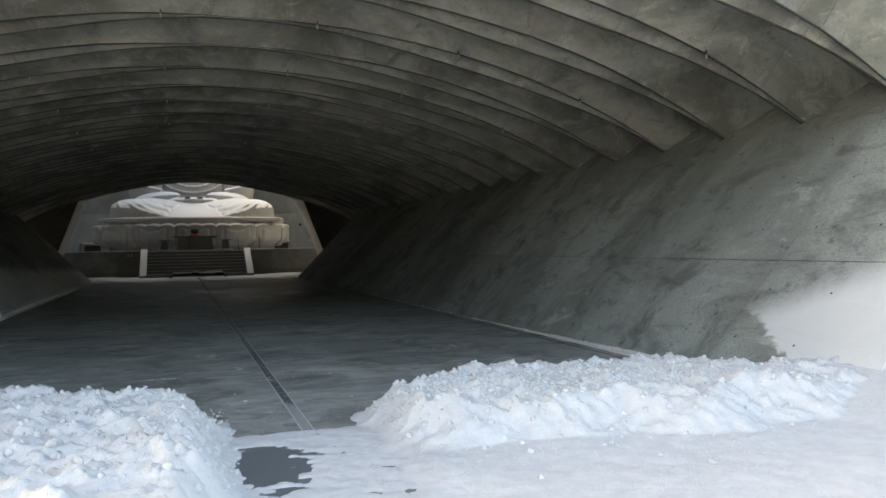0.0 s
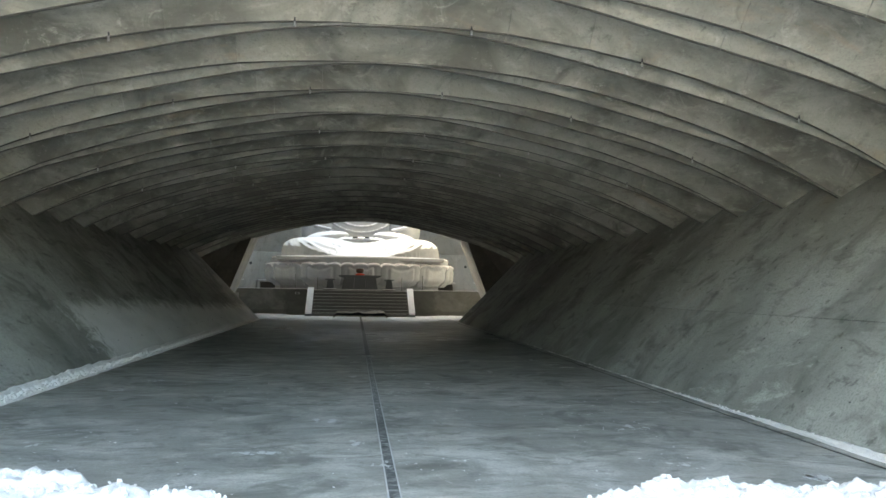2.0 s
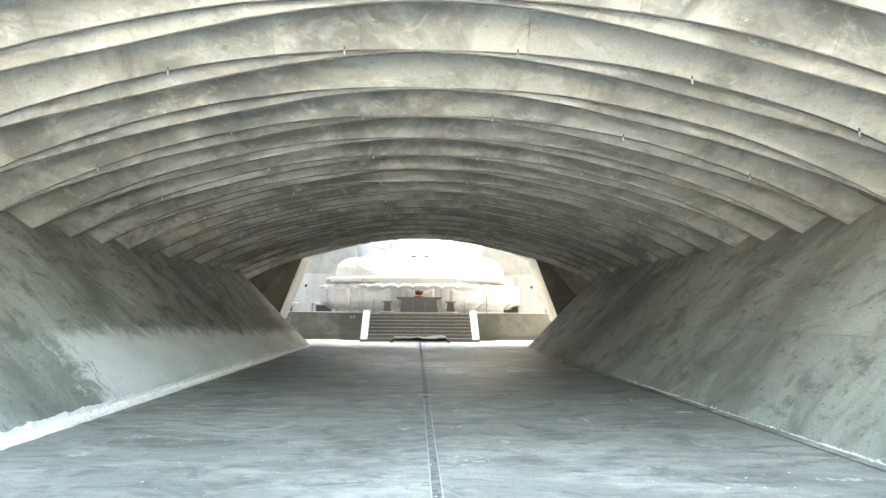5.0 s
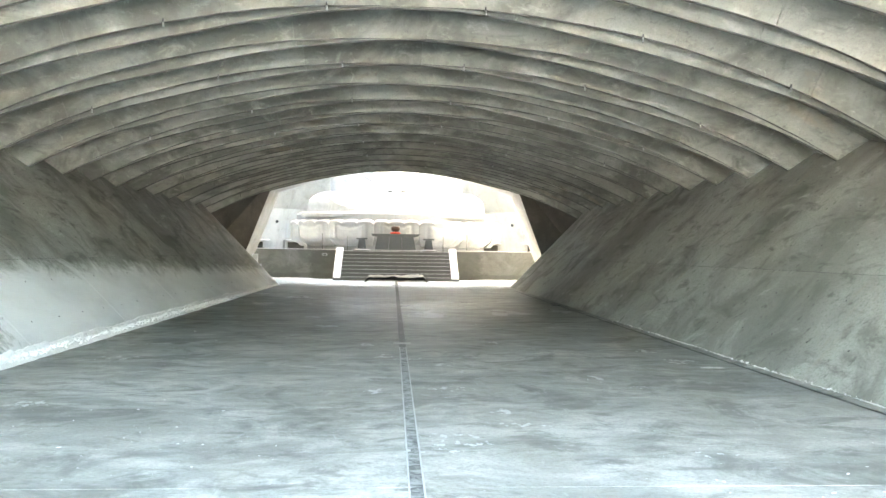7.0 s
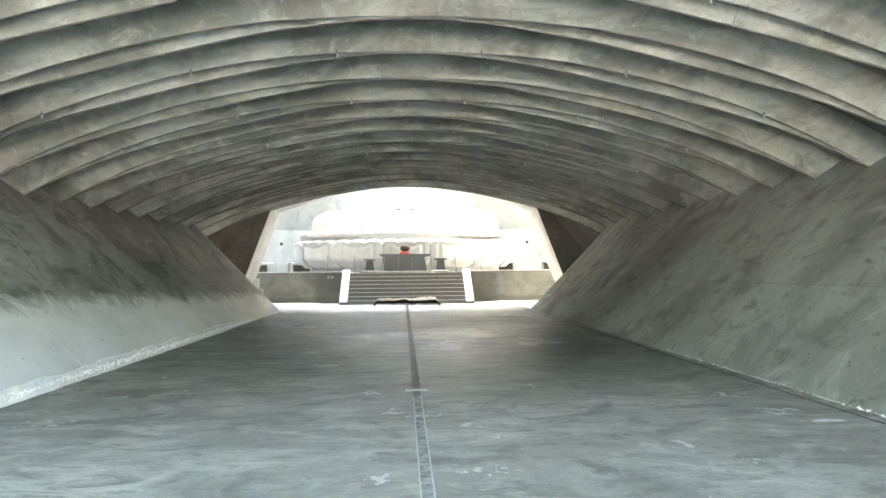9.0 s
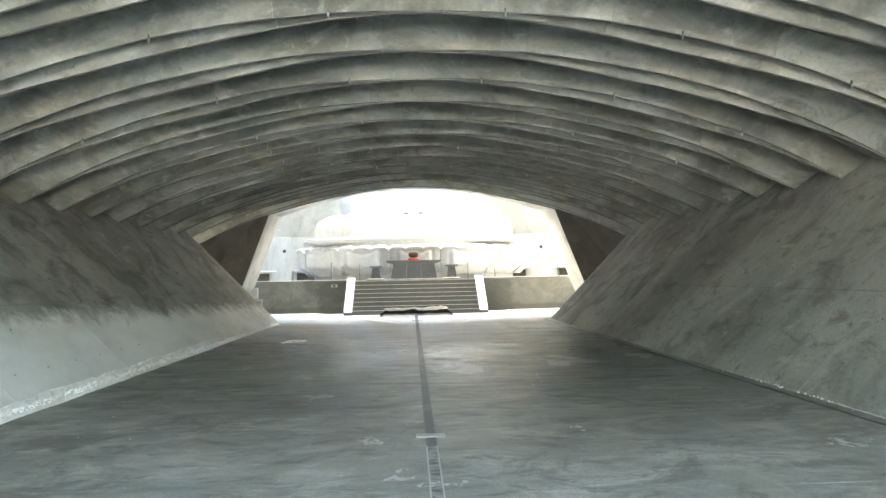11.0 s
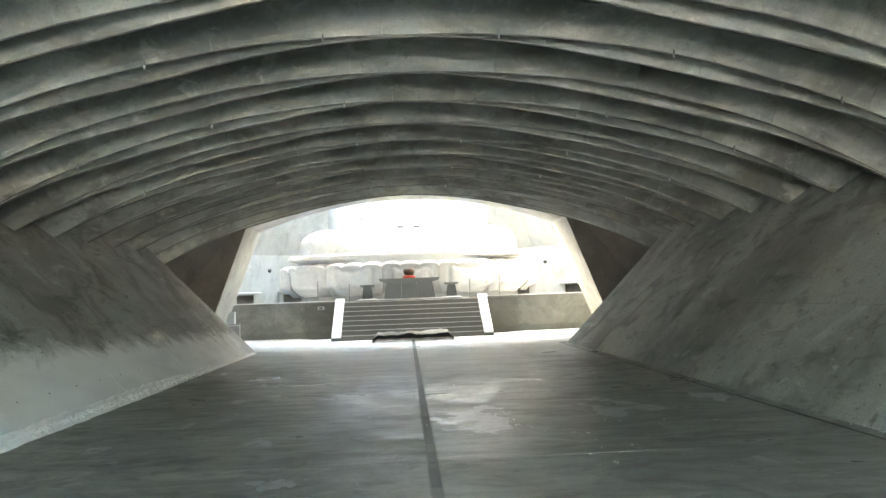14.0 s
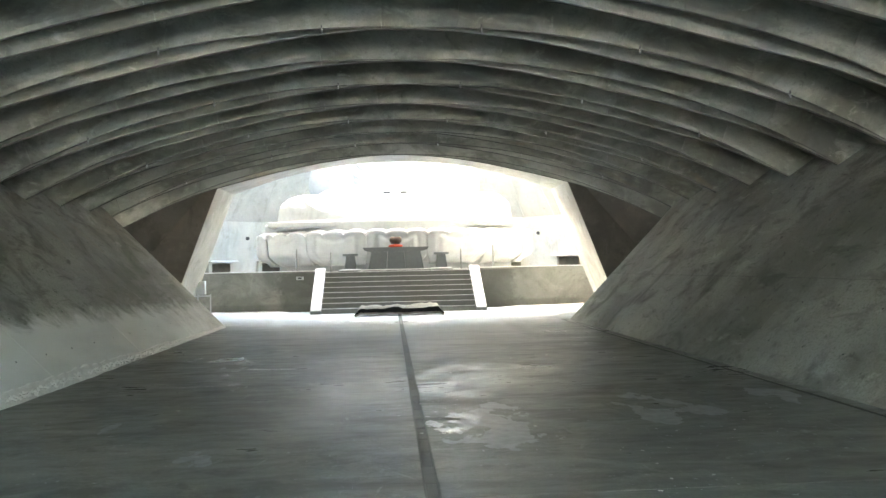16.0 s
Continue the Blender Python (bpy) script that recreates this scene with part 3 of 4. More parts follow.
leaning_wall("wall_east", 1, EAST_FOOT, 5.7, EAST_END, MAT_WALL_R, "leaning board-marked concrete wall of large panels")
leaning_wall("wall_west", -1, WEST_FOOT, 5.7, WEST_END, MAT_WALL_L, "leaning concrete wall dusted with blown snow at its foot")

# unseen outer walls added to keep daylight out of the pockets beside the gate
for side, nm in ((1, "wall_pocket_east"), (-1, "wall_pocket_west")):
    b = prism([(side * 6.2, -0.2), (side * 9.9, 3.4), (side * 13.0, 3.4), (side * 13.0, -0.2)], 41.4, 41.9)
    tagged(part(nm, b, MAT_PORTAL), "unseen concrete wall added to keep daylight out of the pocket", "wall", kind="structure")


# ---- gate at the far end ----
def gate_arch(x):
    return 5.69 - 16.1 + math.sqrt(16.1 ** 2 - x * x)


gate = tagged(empty("wall_gate"), "concrete end wall with a tapering gateway", "wall", kind="structure")
for side in (1, -1):
    c = -0.06
    bm = prism([(c + side * 7.86, -0.2), (c + side * 6.05, gate_arch(6.05)), (c + side * 6.05, 8.5), (c + side * 14.0, 8.5), (c + side * 14.0, -0.2)], GATE_FRONT, GATE_BACK)
    part("pier", bm, MAT_PORTAL, gate)
    # thin skin that paints the pocket's shade onto the pier
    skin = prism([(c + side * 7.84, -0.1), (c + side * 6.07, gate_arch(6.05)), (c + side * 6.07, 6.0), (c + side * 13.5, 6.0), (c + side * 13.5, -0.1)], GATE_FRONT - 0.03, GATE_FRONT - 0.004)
    part("pier_face", skin, MAT_SHADE_BROWN, gate, "brown inner face of the pier, darkened for its shade")
arc = [(-6.11 + 12.1 * i / 24) for i in range(25)]
part("lintel", prism([(x, gate_arch(min(6.05, max(-6.05, x)))) for x in arc] + [(5.99, 8.5), (-6.11, 8.5)], GATE_FRONT + 0.004, GATE_BACK - 0.004), MAT_PORTAL, gate)
# haunches that carry the last ribs down to the piers
for side in (1, -1):
    # haunch colour holds the pocket's shade too
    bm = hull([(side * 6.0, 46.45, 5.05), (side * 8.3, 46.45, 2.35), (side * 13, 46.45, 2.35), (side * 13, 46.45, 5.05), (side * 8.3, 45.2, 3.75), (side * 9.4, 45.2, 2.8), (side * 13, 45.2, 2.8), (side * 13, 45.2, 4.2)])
    part("haunch", bm, MAT_SHADE_BROWN, gate, "brown concrete haunch beside the gateway, darkened for its shade")

# ---- rotunda and terrace ----
def rotunda():
    cy, th = 58.0, 0.8
    root = tagged(empty("wall_rotunda"), "tall leaning curved concrete wall round the open court", "wall", kind="structure")

    def sector(lo, hi, levels, n):
        verts, faces, m = [], [], 2 * len(levels)
        for i in range(n + 1):
            a = lo + (hi - lo) * i / n
            for z, r in levels:
                verts += [(q * math.cos(a), cy + q * math.sin(a), z) for q in (r, r + th)]
        for i in range(n):
            p = i * m
            for j in range(0, m - 2, 2):
                faces.append((p + j, p + j + m, p + j + 2 + m, p + j + 2))
                faces.append((p + j + 1, p + j + 3, p + j + 3 + m, p + j + 1 + m))
            faces.append((p + m - 2, p + 2 * m - 2, p + 2 * m - 1, p + m - 1))
            faces.append((p, p + 1, p + m + 1, p + m))
        faces += [tuple(range(0, m, 2)) + tuple(range(m - 1, 0, -2)), tuple(n * m + v for v in tuple(range(0, m, 2)) + tuple(range(m - 1, 0, -2)))]
        return verts, faces

    # tall panels with open joints
    count = 26
    for i in range(count):
        a, b = -40 + 260 * i / count, -40 + 260 * (i + 1) / count
        raw("wall_panel", *sector(radians(a + 0.02), radians(b - 0.02), ((-0.2, 13.6), (4.6, 12.6)), 3), MAT_ROTUNDA, root)
        # upper tier's rim, out of view, is drawn in to limit the court's skylight
        raw("wall_panel", *sector(radians(a + 0.02), radians(b - 0.02), ((4.615, 12.6), (13.5, 6.45)), 3), MAT_ROTUNDA, root)
    # unseen wall added above the gate to cut skylight from the front
    raw("front_wall", *sector(radians(220), radians(320), ((7.2, 11.7), (13.5, 6.45)), 24), MAT_ROTUNDA, root)
    return root


rotunda()


def ledge(angle, width):
    """A concrete shelf with snow on it over a recess coloured for its shade, at the foot of the curved wall."""
    a = radians(angle)
    root = tagged(empty("wall_ledge"), "snow-topped concrete shelf over a recess coloured dark for shade", "ledge", kind="structure")
    root.matrix_world = Matrix.Translation((13.35 * math.cos(a), 58 + 13.35 * math.sin(a), TERRACE_Z)) @ pose(0, 0, 0, 0, 0, angle - 90)
    w = width / 2
    # block whose dark brown stands in for the recess's shade
    part("recess", block(-w, w, -0.30, 0.25, 0.0, 0.58), MAT_SHADE_BROWN, root)
    part("side_block", block(-w - 0.25, -w - 0.004, -0.5, 0.25, 0.0, 0.64, 0.01), MAT_ROTUNDA, root)
    shelf = part("shelf", block(-w - 0.3, w + 0.3, -0.75, 0.25, 0.645, 0.72, 0.01), MAT_ROTUNDA, root)
    part("shelf_snow", block(-w - 0.28, w + 0.28, -0.73, 0.1, 0.722, 0.77, 0.015), MAT_SNOW, shelf)


for angle in (20, 37, 56, 126, 142, 160):
    ledge(angle, 1.5)
for angle in (46, 134):
    a = radians(angle)
    lamp = tagged(part("wall_lamp", lathe([(0.0, 0), (0.10, 0), (0.12, 0.08), (0.06, 0.16), (0.0, 0.16)], 12), MAT_IRON), "small dark lamp fixed to the curved wall", "lamp")
    lamp.matrix_world = Matrix.Translation((12.72 * math.cos(a), 58 + 12.72 * math.sin(a), 3.6)) @ pose(0, 0, 0, 90, 0, angle - 90 + 180)
terrace = tagged(part("terrace", block(-14.5, 14.5, TERRACE_Y + 0.01, 73, -0.2, TERRACE_Z), MAT_TERRACE_WALL), "raised concrete terrace under thin snow", "terrace", kind="structure")
cap = tagged(part("terrace_coping", block(-14.5, -3.24, TERRACE_Y - 0.03, TERRACE_Y + 0.4, TERRACE_Z + 0.002, TERRACE_Z + 0.06, 0.01), MAT_TERRACE), "concrete coping along the terrace edge", "coping", kind="structure")
tagged(part("terrace_coping", block(3.24, 14.5, TERRACE_Y - 0.03, TERRACE_Y + 0.4, TERRACE_Z + 0.002, TERRACE_Z + 0.06, 0.01), MAT_TERRACE), "concrete coping along the terrace edge", "coping", kind="structure")

# ---- stairs ----
stairs = tagged(empty("staircase", (0, 48.1, 0)), "flight of eight concrete steps with snowy flanking slabs", "staircase")
RISE = TERRACE_Z / 8
for i in range(8):
    riser = part("step", block(-2.83, 2.83, i * 0.30, 2.42, i * RISE, (i + 1) * RISE - 0.004, 0.008), MAT_STEP, stairs)
    part("nosing", block(-2.81, 2.81, i * 0.30 - 0.006, i * 0.30 + 0.05, (i + 1) * RISE - 0.004, (i + 1) * RISE + 0.012, 0.004), MAT_SNOW, riser, "line of snow on the tread's edge")
for side in (-1, 1):
    pts = [(side * xx, y, z) for xx in (2.83, 3.22) for y, z in ((-0.12, 0), (-0.12, 0.12), (2.2, TERRACE_Z + 0.10), (2.45, TERRACE_Z + 0.10), (2.45, 0))]
    part("flank", hull(pts), MAT_ALTAR, stairs)
    pts = [(side * xx, y, z) for xx in (2.84, 3.21) for y, z in ((-0.12, 0.125), (-0.10, 0.19), (2.2, TERRACE_Z + 0.105), (2.2, TERRACE_Z + 0.17), (2.45, TERRACE_Z + 0.105), (2.45, TERRACE_Z + 0.17))]
    part("snow_strip", hull(pts), MAT_SNOW, stairs, "strip of snow on the flanking slab")


# ---- lotus pedestal ----
def lotus():
    root = tagged(empty("lotus_pedestal", (0, STATUE_Y, TERRACE_Z)), "pale granite lotus pedestal with snow on its rim", "pedestal")
    HX, HY = 6.35, 4.75

    def oval(a, k=1.0, p=2.6):
        c, s = math.cos(a), math.sin(a)
        return k * HX * math.copysign(abs(c) ** (2 / p), c), k * HY * math.copysign(abs(s) ** (2 / p), s)

    def ring_mesh(levels, mat, name, label="", n=120, smooth=True):
        verts, faces = [], []
        for k, z in levels:
            for i in range(n):
                x, y = oval(2 * math.pi * i / n, k)
                verts.append((x, y, z))
        for j in range(len(levels) - 1):
            for i in range(n):
                q = (i + 1) % n
                faces.append((j * n + i, j * n + q, (j + 1) * n + q, (j + 1) * n + i))
        faces.append(tuple((len(levels) - 1) * n + i for i in range(n)))
        return raw(name, verts, faces, mat, root, label, smooth)

    ring_mesh([(0.86, 0.0), (0.86, 0.38), (0.90, 0.40), (0.955, 0.75), (0.955, 1.55), (0.90, 1.6)], MAT_LOTUS, "plinth", smooth=False)
    ring_mesh([(0.93, 1.55), (0.958, 1.75), (0.962, 2.10), (0.955, 2.14), (0.80, 2.15)], MAT_LOTUS, "seat_drum", smooth=False)
    ring_mesh([(0.93, 2.12), (0.957, 2.145), (0.954, 2.20), (0.93, 2.24), (0.7, 2.28)], MAT_SNOW, "drum_snow", "snow on the seat of the pedestal")

    # petals with lobed tips, each overlapping the next
    angles = [2 * math.pi * t for t in np.linspace(0, 1, 1441)]
    pts = [oval(a) for a in angles]
    length = [0.0]
    for p, q in zip(pts, pts[1:]):
        length.append(length[-1] + math.dist(p, q))
    total = length[-1]
    count = 14
    front = np.interp(1.5 * math.pi, angles, length)
    w = total / count

    def tip(u):
        """The height of a petal's lobed tip, u from -1 to 1 across it."""
        lobes = abs(math.cos(1.5 * math.pi * u)) ** 0.45
        return 1.56 + 0.13 * lobes - 0.03 * smooth01(0.85, 1.0, abs(u))

    def where(s, k):
        return oval(float(np.interp(s % total, length, angles)), k)

    for i in range(count):
        mid = front + total * i / count
        nu, nv = 36, 16
        verts, faces = [], []
        for j in range(nv + 1):
            v = j / nv
            for c in range(nu + 1):
                u = -1 + 2 * c / nu
                narrow = 0.86 + 0.16 * smooth01(0.0, 0.4, v)
                belly = 0.885 + 0.098 * smooth01(-0.14, 0.40, v) + 0.008 * v
                edge = 1 - abs(u) ** 5
                dip = 0.12 * math.cos(u * math.pi * 1.9)
                field = smooth01(0.74, 0.56, abs(u)) * smooth01(0.08, 0.22, v) * smooth01(0.90 - dip * 0.6, 0.72 - dip * 0.6, v)
                groove = 4 * field * (1 - field)
                k = belly - 0.012 + 0.026 * edge - 0.016 * groove + 0.014 * field + 0.012 * v ** 6 + (0.006 if i % 2 else -0.006)
                x, y = where(mid + u * narrow * w * 0.5, k)
                verts.append((x, y, 0.28 + (tip(u) - 0.28) * v))
        m = nu + 1
        for j in range(nv):
            for c in range(nu):
                p = j * m + c
                faces.append((p, p + 1, p + m + 1, p + m))
        ob = raw("petal", verts, faces, MAT_LOTUS, root, "", True)
        so = ob.modifiers.new("thick", "SOLIDIFY")
        so.thickness, so.offset = 0.07, -1

    # snow that follows the lobed rim
    verts, faces, n = [], [], 560
    for q in range(n):
        s = total * q / n
        u = (((s - front) / w + 0.5) % 1.0) * 2 - 1
        z = tip(u) + 0.012 * lump(s, 0, 3, 3, 0.4)
        for k, dz in ((0.985, -0.05), (1.004, -0.02), (1.010, 0.035), (0.995, 0.085), (0.955, 0.12), (0.90, 0.14)):
            x, y = where(s, k)
            verts.append((x, y, z + dz if k > 0.95 else 1.80))
    for q in range(n):
        for j in range(5):
            a, b = 6 * q + j, 6 * ((q + 1) % n) + j
            faces.append((a, b, b + 1, a + 1))
    raw("rim_snow", verts, faces, MAT_SNOW, root, "scalloped band of snow on the petal tips", True)
    return root


lotus()


# ---- seated statue, one plain mesh ----
def statue():
    bm = bmesh.new()
    beads = []

    def ball(c, r, rot=(0, 0, 0)):
        m = Matrix.Translation(c) @ Euler([radians(v) for v in rot]).to_matrix().to_4x4() @ Matrix.Diagonal((*r, 1))
        bmesh.ops.create_icosphere(bm, subdivisions=4, radius=1.0, matrix=m)

    def tube(pts, r0, r1):
        for i in range(len(pts) - 1):
            p, q = Vector(pts[i]), Vector(pts[i + 1])
            n = max(2, int((q - p).length / 0.10))
            for k in range(n):
                c = p.lerp(q, k / n)
                f = (i + k / n) / (len(pts) - 1)
                beads.append(Matrix.Translation(c) @ Matrix.Diagonal((*[r0 + (r1 - r0) * f] * 3, 1)))

    z0 = 3.66
    # the folded legs as one draped mound; folds hang in swags from the knees to the middle
    curves = []
    for s in (-1, 1):
        for x0, h0, x1, h1, bend in ((4.75, 1.25, 4.20, 0.12, 0.30), (4.45, 1.42, 2.30, 0.22, 0.42), (4.10, 1.48, 1.85, 0.32, 0.40), (3.60, 1.50, 1.65, 0.62, 0.28)):
            line = []
            for k in range(13):
                f = k / 12
                line.append((s * (x0 + (x1 - x0) * f), h0 + (h1 - h0) * f - bend * math.sin(math.pi * f) * 0.6))
            curves.append((line, 0.09, 0.085))
        curves.append(([(s * 2.05, 1.20), (s * 1.75, 0.95), (s * 1.30, 0.85), (s * 1.05, 0.98)], 0.10, 0.07))
    gx, gy = np.meshgrid(np.arange(-5.4, 5.41, 0.05), np.arange(-4.4, 3.41, 0.05))
    r = (np.abs(gx) / 5.32) ** 5.0 + (np.abs(gy + 0.3) / 3.9) ** 4.0
    inside = np.clip(1 - r, 0, 1)
    dome = inside ** 0.24
    f = np.clip((np.abs(gx) - 1.0) / 3.4, 0, 1)
    front = 0.16 + 1.25 * f * f * (3 - 2 * f)
    back = np.clip((gy + 3.9) / 3.3, 0, 1)
    high = 1.52 - 0.34 * np.exp(-(gx / 1.9) ** 2)
    zz = dome * (front + (high - front) * back ** 0.75)
    push = np.zeros(gx.shape)
    for line, high, wide in curves:
        best = np.full(gx.shape, 9.0)
        for (ax, ay), (bx, by) in zip(line, line[1:]):
            dx, dy = bx - ax, by - ay
            f = np.clip(((gx - ax) * dx + (zz - ay) * dy) / (dx * dx + dy * dy), 0, 1)
            best = np.minimum(best, np.hypot(gx - ax - f * dx, zz - ay - f * dy))
        push += high * (np.exp(-(best / wide) ** 2) - 0.6 * np.exp(-((best - 2.2 * wide) / wide) ** 2))
    push *= np.clip(inside * 5, 0, 1) * (gy < 1.0) * np.clip((1.22 - zz) / 0.35, 0, 1)
    gy = gy - 0.8 * push
    zz = zz + 0.7 * push
    ny, nx = gx.shape
    top = [bm.verts.new((gx[j, i], gy[j, i], z0 + max(0.0, float(zz[j, i])))) for j in range(ny) for i in range(nx)]
    low = [bm.verts.new((gx[j, i], gy[j, i], z0 - 0.25)) for j in range(ny) for i in range(nx)]
    for j in range(ny - 1):
        for i in range(nx - 1):
            p = j * nx + i
            bm.faces.new((top[p], top[p + 1], top[p + nx + 1], top[p + nx]))
            bm.faces.new((low[p], low[p + nx], low[p + nx + 1], low[p + 1]))
    rim = [i for i in range(nx)] + [j * nx + nx - 1 for j in range(1, ny)] + [(ny - 1) * nx + i for i in range(nx - 2, -1, -1)] + [j * nx for j in range(ny - 2, 0, -1)]
    for p, q in zip(rim, rim[1:] + rim[:1]):
        bm.faces.new((top[q], top[p], low[p], low[q]))
    for s in (-1, 1):
        ball((s * 3.15, 2.0, z0 + 2.35), (1.15, 1.3, 1.5), (0, s * -10, 0))       # elbow and sleeve
        ball((s * 2.45, 0.7, z0 + 1.50), (1.7, 1.0, 0.46), (0, s * 8, s * 22))   # forearm
        ball((s * 2.9, 2.6, z0 + 4.9), (1.0, 1.2, 2.4), (0, s * -6, 0))
        tube([(s * 2.2, 0.2, z0 + 2.1), (s * 3.1, 0.6, z0 + 2.35), (s * 3.9, 1.3, z0 + 2.45)], 0.16, 0.10)
    ball((0, -0.2, z0 + 1.36), (1.65, 0.8, 0.22))                    # joined palms, simplified
    ball((0, 2.4, z0 + 3.0), (2.7, 1.5, 2.6))                          # trunk
    ball((0, 2.5, z0 + 5.0), (3.0, 1.5, 1.9))
    ball((0, 2.4, z0 + 7.4), (0.9, 0.9, 1.1))
    ball((0, 2.2, z0 + 8.9), (1.45, 1.55, 1.75))
    # collar folds across the chest
    for i in range(6):
        r = 0.55 + 0.42 * i
        pts = []
        for k in range(13):
            a = radians(200 + 140 * k / 12)
            x = r * 1.25 * math.cos(a)
            zz = z0 + 4.2 + r * math.sin(a)
            q = max(0.05, 1 - (x / 2.75) ** 2 - ((zz - z0 - 3.0) / 2.65) ** 2)
            pts.append((x, 2.4 - 1.5 * math.sqrt(q) - 0.02, zz))
        tube(pts, 0.075, 0.075)
    loose = scatter("beads", beads, MAT_STATUE)
    bm.from_mesh(loose.data)
    spare = loose.data
    bpy.data.objects.remove(loose)
    bpy.data.meshes.remove(spare)
    me = bpy.data.meshes.new("statue")
    bm.to_mesh(me)
    bm.free()
    me.materials.append(MAT_STATUE)
    ob = new("statue", me)
    ob.location = (0, STATUE_Y, 0)
    r = ob.modifiers.new("one_body", "REMESH")
    r.mode, r.voxel_size, r.use_smooth_shade = "VOXEL", 0.05, True
    sm = ob.modifiers.new("soft", "SMOOTH")
    sm.factor, sm.iterations = 0.5, 2
    return tagged(ob, "colossal pale granite seated statue with snow on its lap", "statue")


statue()
slots = tagged(part("vent_plate", block(-0.62, 0.62, 0, 0.05, 0, 0.05, 0.01), MAT_STEEL), "dark slotted plate set into the statue's lap", "vent")
slots.location = (0, STATUE_Y - 1.08, 5.06)
for s in (-1, 1):
    o = part("slot", block(s * 0.40 - 0.17, s * 0.40 + 0.17, -0.02, 0.03, 0.05, 0.14, 0.01), MAT_DARK, slots)


# ---- altar group on the terrace ----
def altar():
    root = tagged(empty("altar", (-0.06, 51.4, TERRACE_Z)), "long dark granite altar table with flared body", "altar")
    slab = part("base_slab", block(-1.55, 1.55, -0.55, 0.55, 0, 0.06, 0.01), MAT_STEP, root)
    part("base_snow", block(-1.5, 1.5, -0.53, 0.4, 0.061, 0.09, 0.012), MAT_SNOW, slab, "thin snow on the base slab")
    for i in range(3):
        a, b = -1.0 + i * 0.667, -1.0 + (i + 1) * 0.667
        lo = lambda v: v * 1.13
        part("body_panel", hull([(lo(x) if z < 0.5 else x, y * (1.1 if z < 0.5 else 1), z) for x in (a + 0.006, b - 0.006) for y in (-0.36, 0.36) for z in (0.061, 0.80)]), MAT_ALTAR, root)
    part("table_top", hull([(x, y, z) for x, z in ((-1.27, 0.86), (1.27, 0.86), (-1.33, 0.97), (1.33, 0.97), (-1.05, 0.80), (1.05, 0.80), (-1.2, 0.93), (1.2, 0.93)) for y in (-0.45, 0.45)]), MAT_ALTAR, root)


def stand(x):
    root = tagged(empty("incense_stand", (x, 51.0, TERRACE_Z)), "dark granite incense stand on a snowy round foot", "stand", "stands beside the altar")
    foot = part("foot", lathe([(0.0, 0), (0.50, 0.0), (0.50, 0.05), (0.42, 0.09), (0.0, 0.09)], 20), MAT_STEP, root)
    part("foot_snow", lathe([(0.0, 0.091), (0.42, 0.091), (0.40, 0.12), (0.0, 0.13)], 20), MAT_SNOW, foot)
    part("post", hull([(sx * w, sy * w, z) for w, z in ((0.24, 0.10), (0.17, 0.64)) for sx in (-1, 1) for sy in (-1, 1)]), MAT_ALTAR, root)
    part("top", block(-0.30, 0.30, -0.30, 0.30, 0.64, 0.73, 0.015), MAT_ALTAR, root)
    return root


altar()
stand(-1.88)
stand(1.76)
bowl = tagged(empty("offering_bowl", (-0.06, 51.3, TERRACE_Z + 0.97)), "brown bronze bowl on a red cushion on the altar", "bowl")
part("bowl_body", lathe([(0.0, 0.13), (0.17, 0.13), (0.25, 0.24), (0.26, 0.33), (0.22, 0.43), (0.20, 0.43), (0.20, 0.36), (0.0, 0.34)], 24), MAT_BRONZE, bowl, smooth=True)
part("cushion", lathe([(0.0, 0.0), (0.24, 0.0), (0.30, 0.05), (0.26, 0.10), (0.0, 0.13)], 24), MAT_RED, bowl, "red padded cushion", smooth=True)
cup = tagged(part("candle_cup", lathe([(0.0, 0), (0.05, 0), (0.06, 0.07), (0.0, 0.07)], 12, (0.52, 51.3, TERRACE_Z + 0.97)), MAT_STEEL), "small steel candle cup on the altar", "cup")

for x, h in ((-4.0, 0.95), (-2.65, 0.80), (2.55, 0.85), (3.85, 0.98)):
    p = tagged(empty("marker_pole", (x, 50.75, TERRACE_Z)), "thin grey steel pole standing on the terrace", "pole", "poles on the terrace")
    part("shaft", rod((0, 0, 0), (0, 0, h), 0.026), MAT_POLE, p)
    part("foot_plate", block(-0.07, 0.07, -0.07, 0.07, 0, 0.02, 0.004), MAT_IRON, p)

# snow-laden black cover at the foot of the steps
def tarp():
    root = tagged(empty("floor_mat", (0, 46.6, 0)), "heaped black mat under dirty crusted snow before the steps", "mat")
    verts, faces, n, m = [], [], 40, 8
    for i in range(n + 1):
        x = -1.55 + 3.1 * i / n
        for j in range(m + 1):
            y = -0.55 + 1.1 * j / m
            e = min(1.0, (1.55 - abs(x)) / 0.25 + 0.15) * (1 - (abs(y) / 0.58) ** 10)
            verts.append((x, y, 0.015 + max(0, e) * (0.26 + 0.08 * lump(x, y, 1, 3, 0.5))))
    for i in range(n):
        for j in range(m):
            p = i * (m + 1) + j
            faces.append((p, p + m + 1, p + m + 2, p + 1))
    ob = raw("cover", verts, faces, MAT_MAT, root)
    verts2 = []
    for x, y, z in verts:
        e = smooth01(1.58, 1.3, abs(x)) * smooth01(-0.48, -0.30, y + 0.10 * lump(x, 3, 0, 3, 0.3))
        verts2.append((x, y + 0.02, z - 0.06 + e * (0.11 + 0.08 * lump(x, y, 5, 4, 0.25))))
    raw("crust", verts2, faces, MAT_CRUST, root, "dirty crusted snow", True)


tarp()

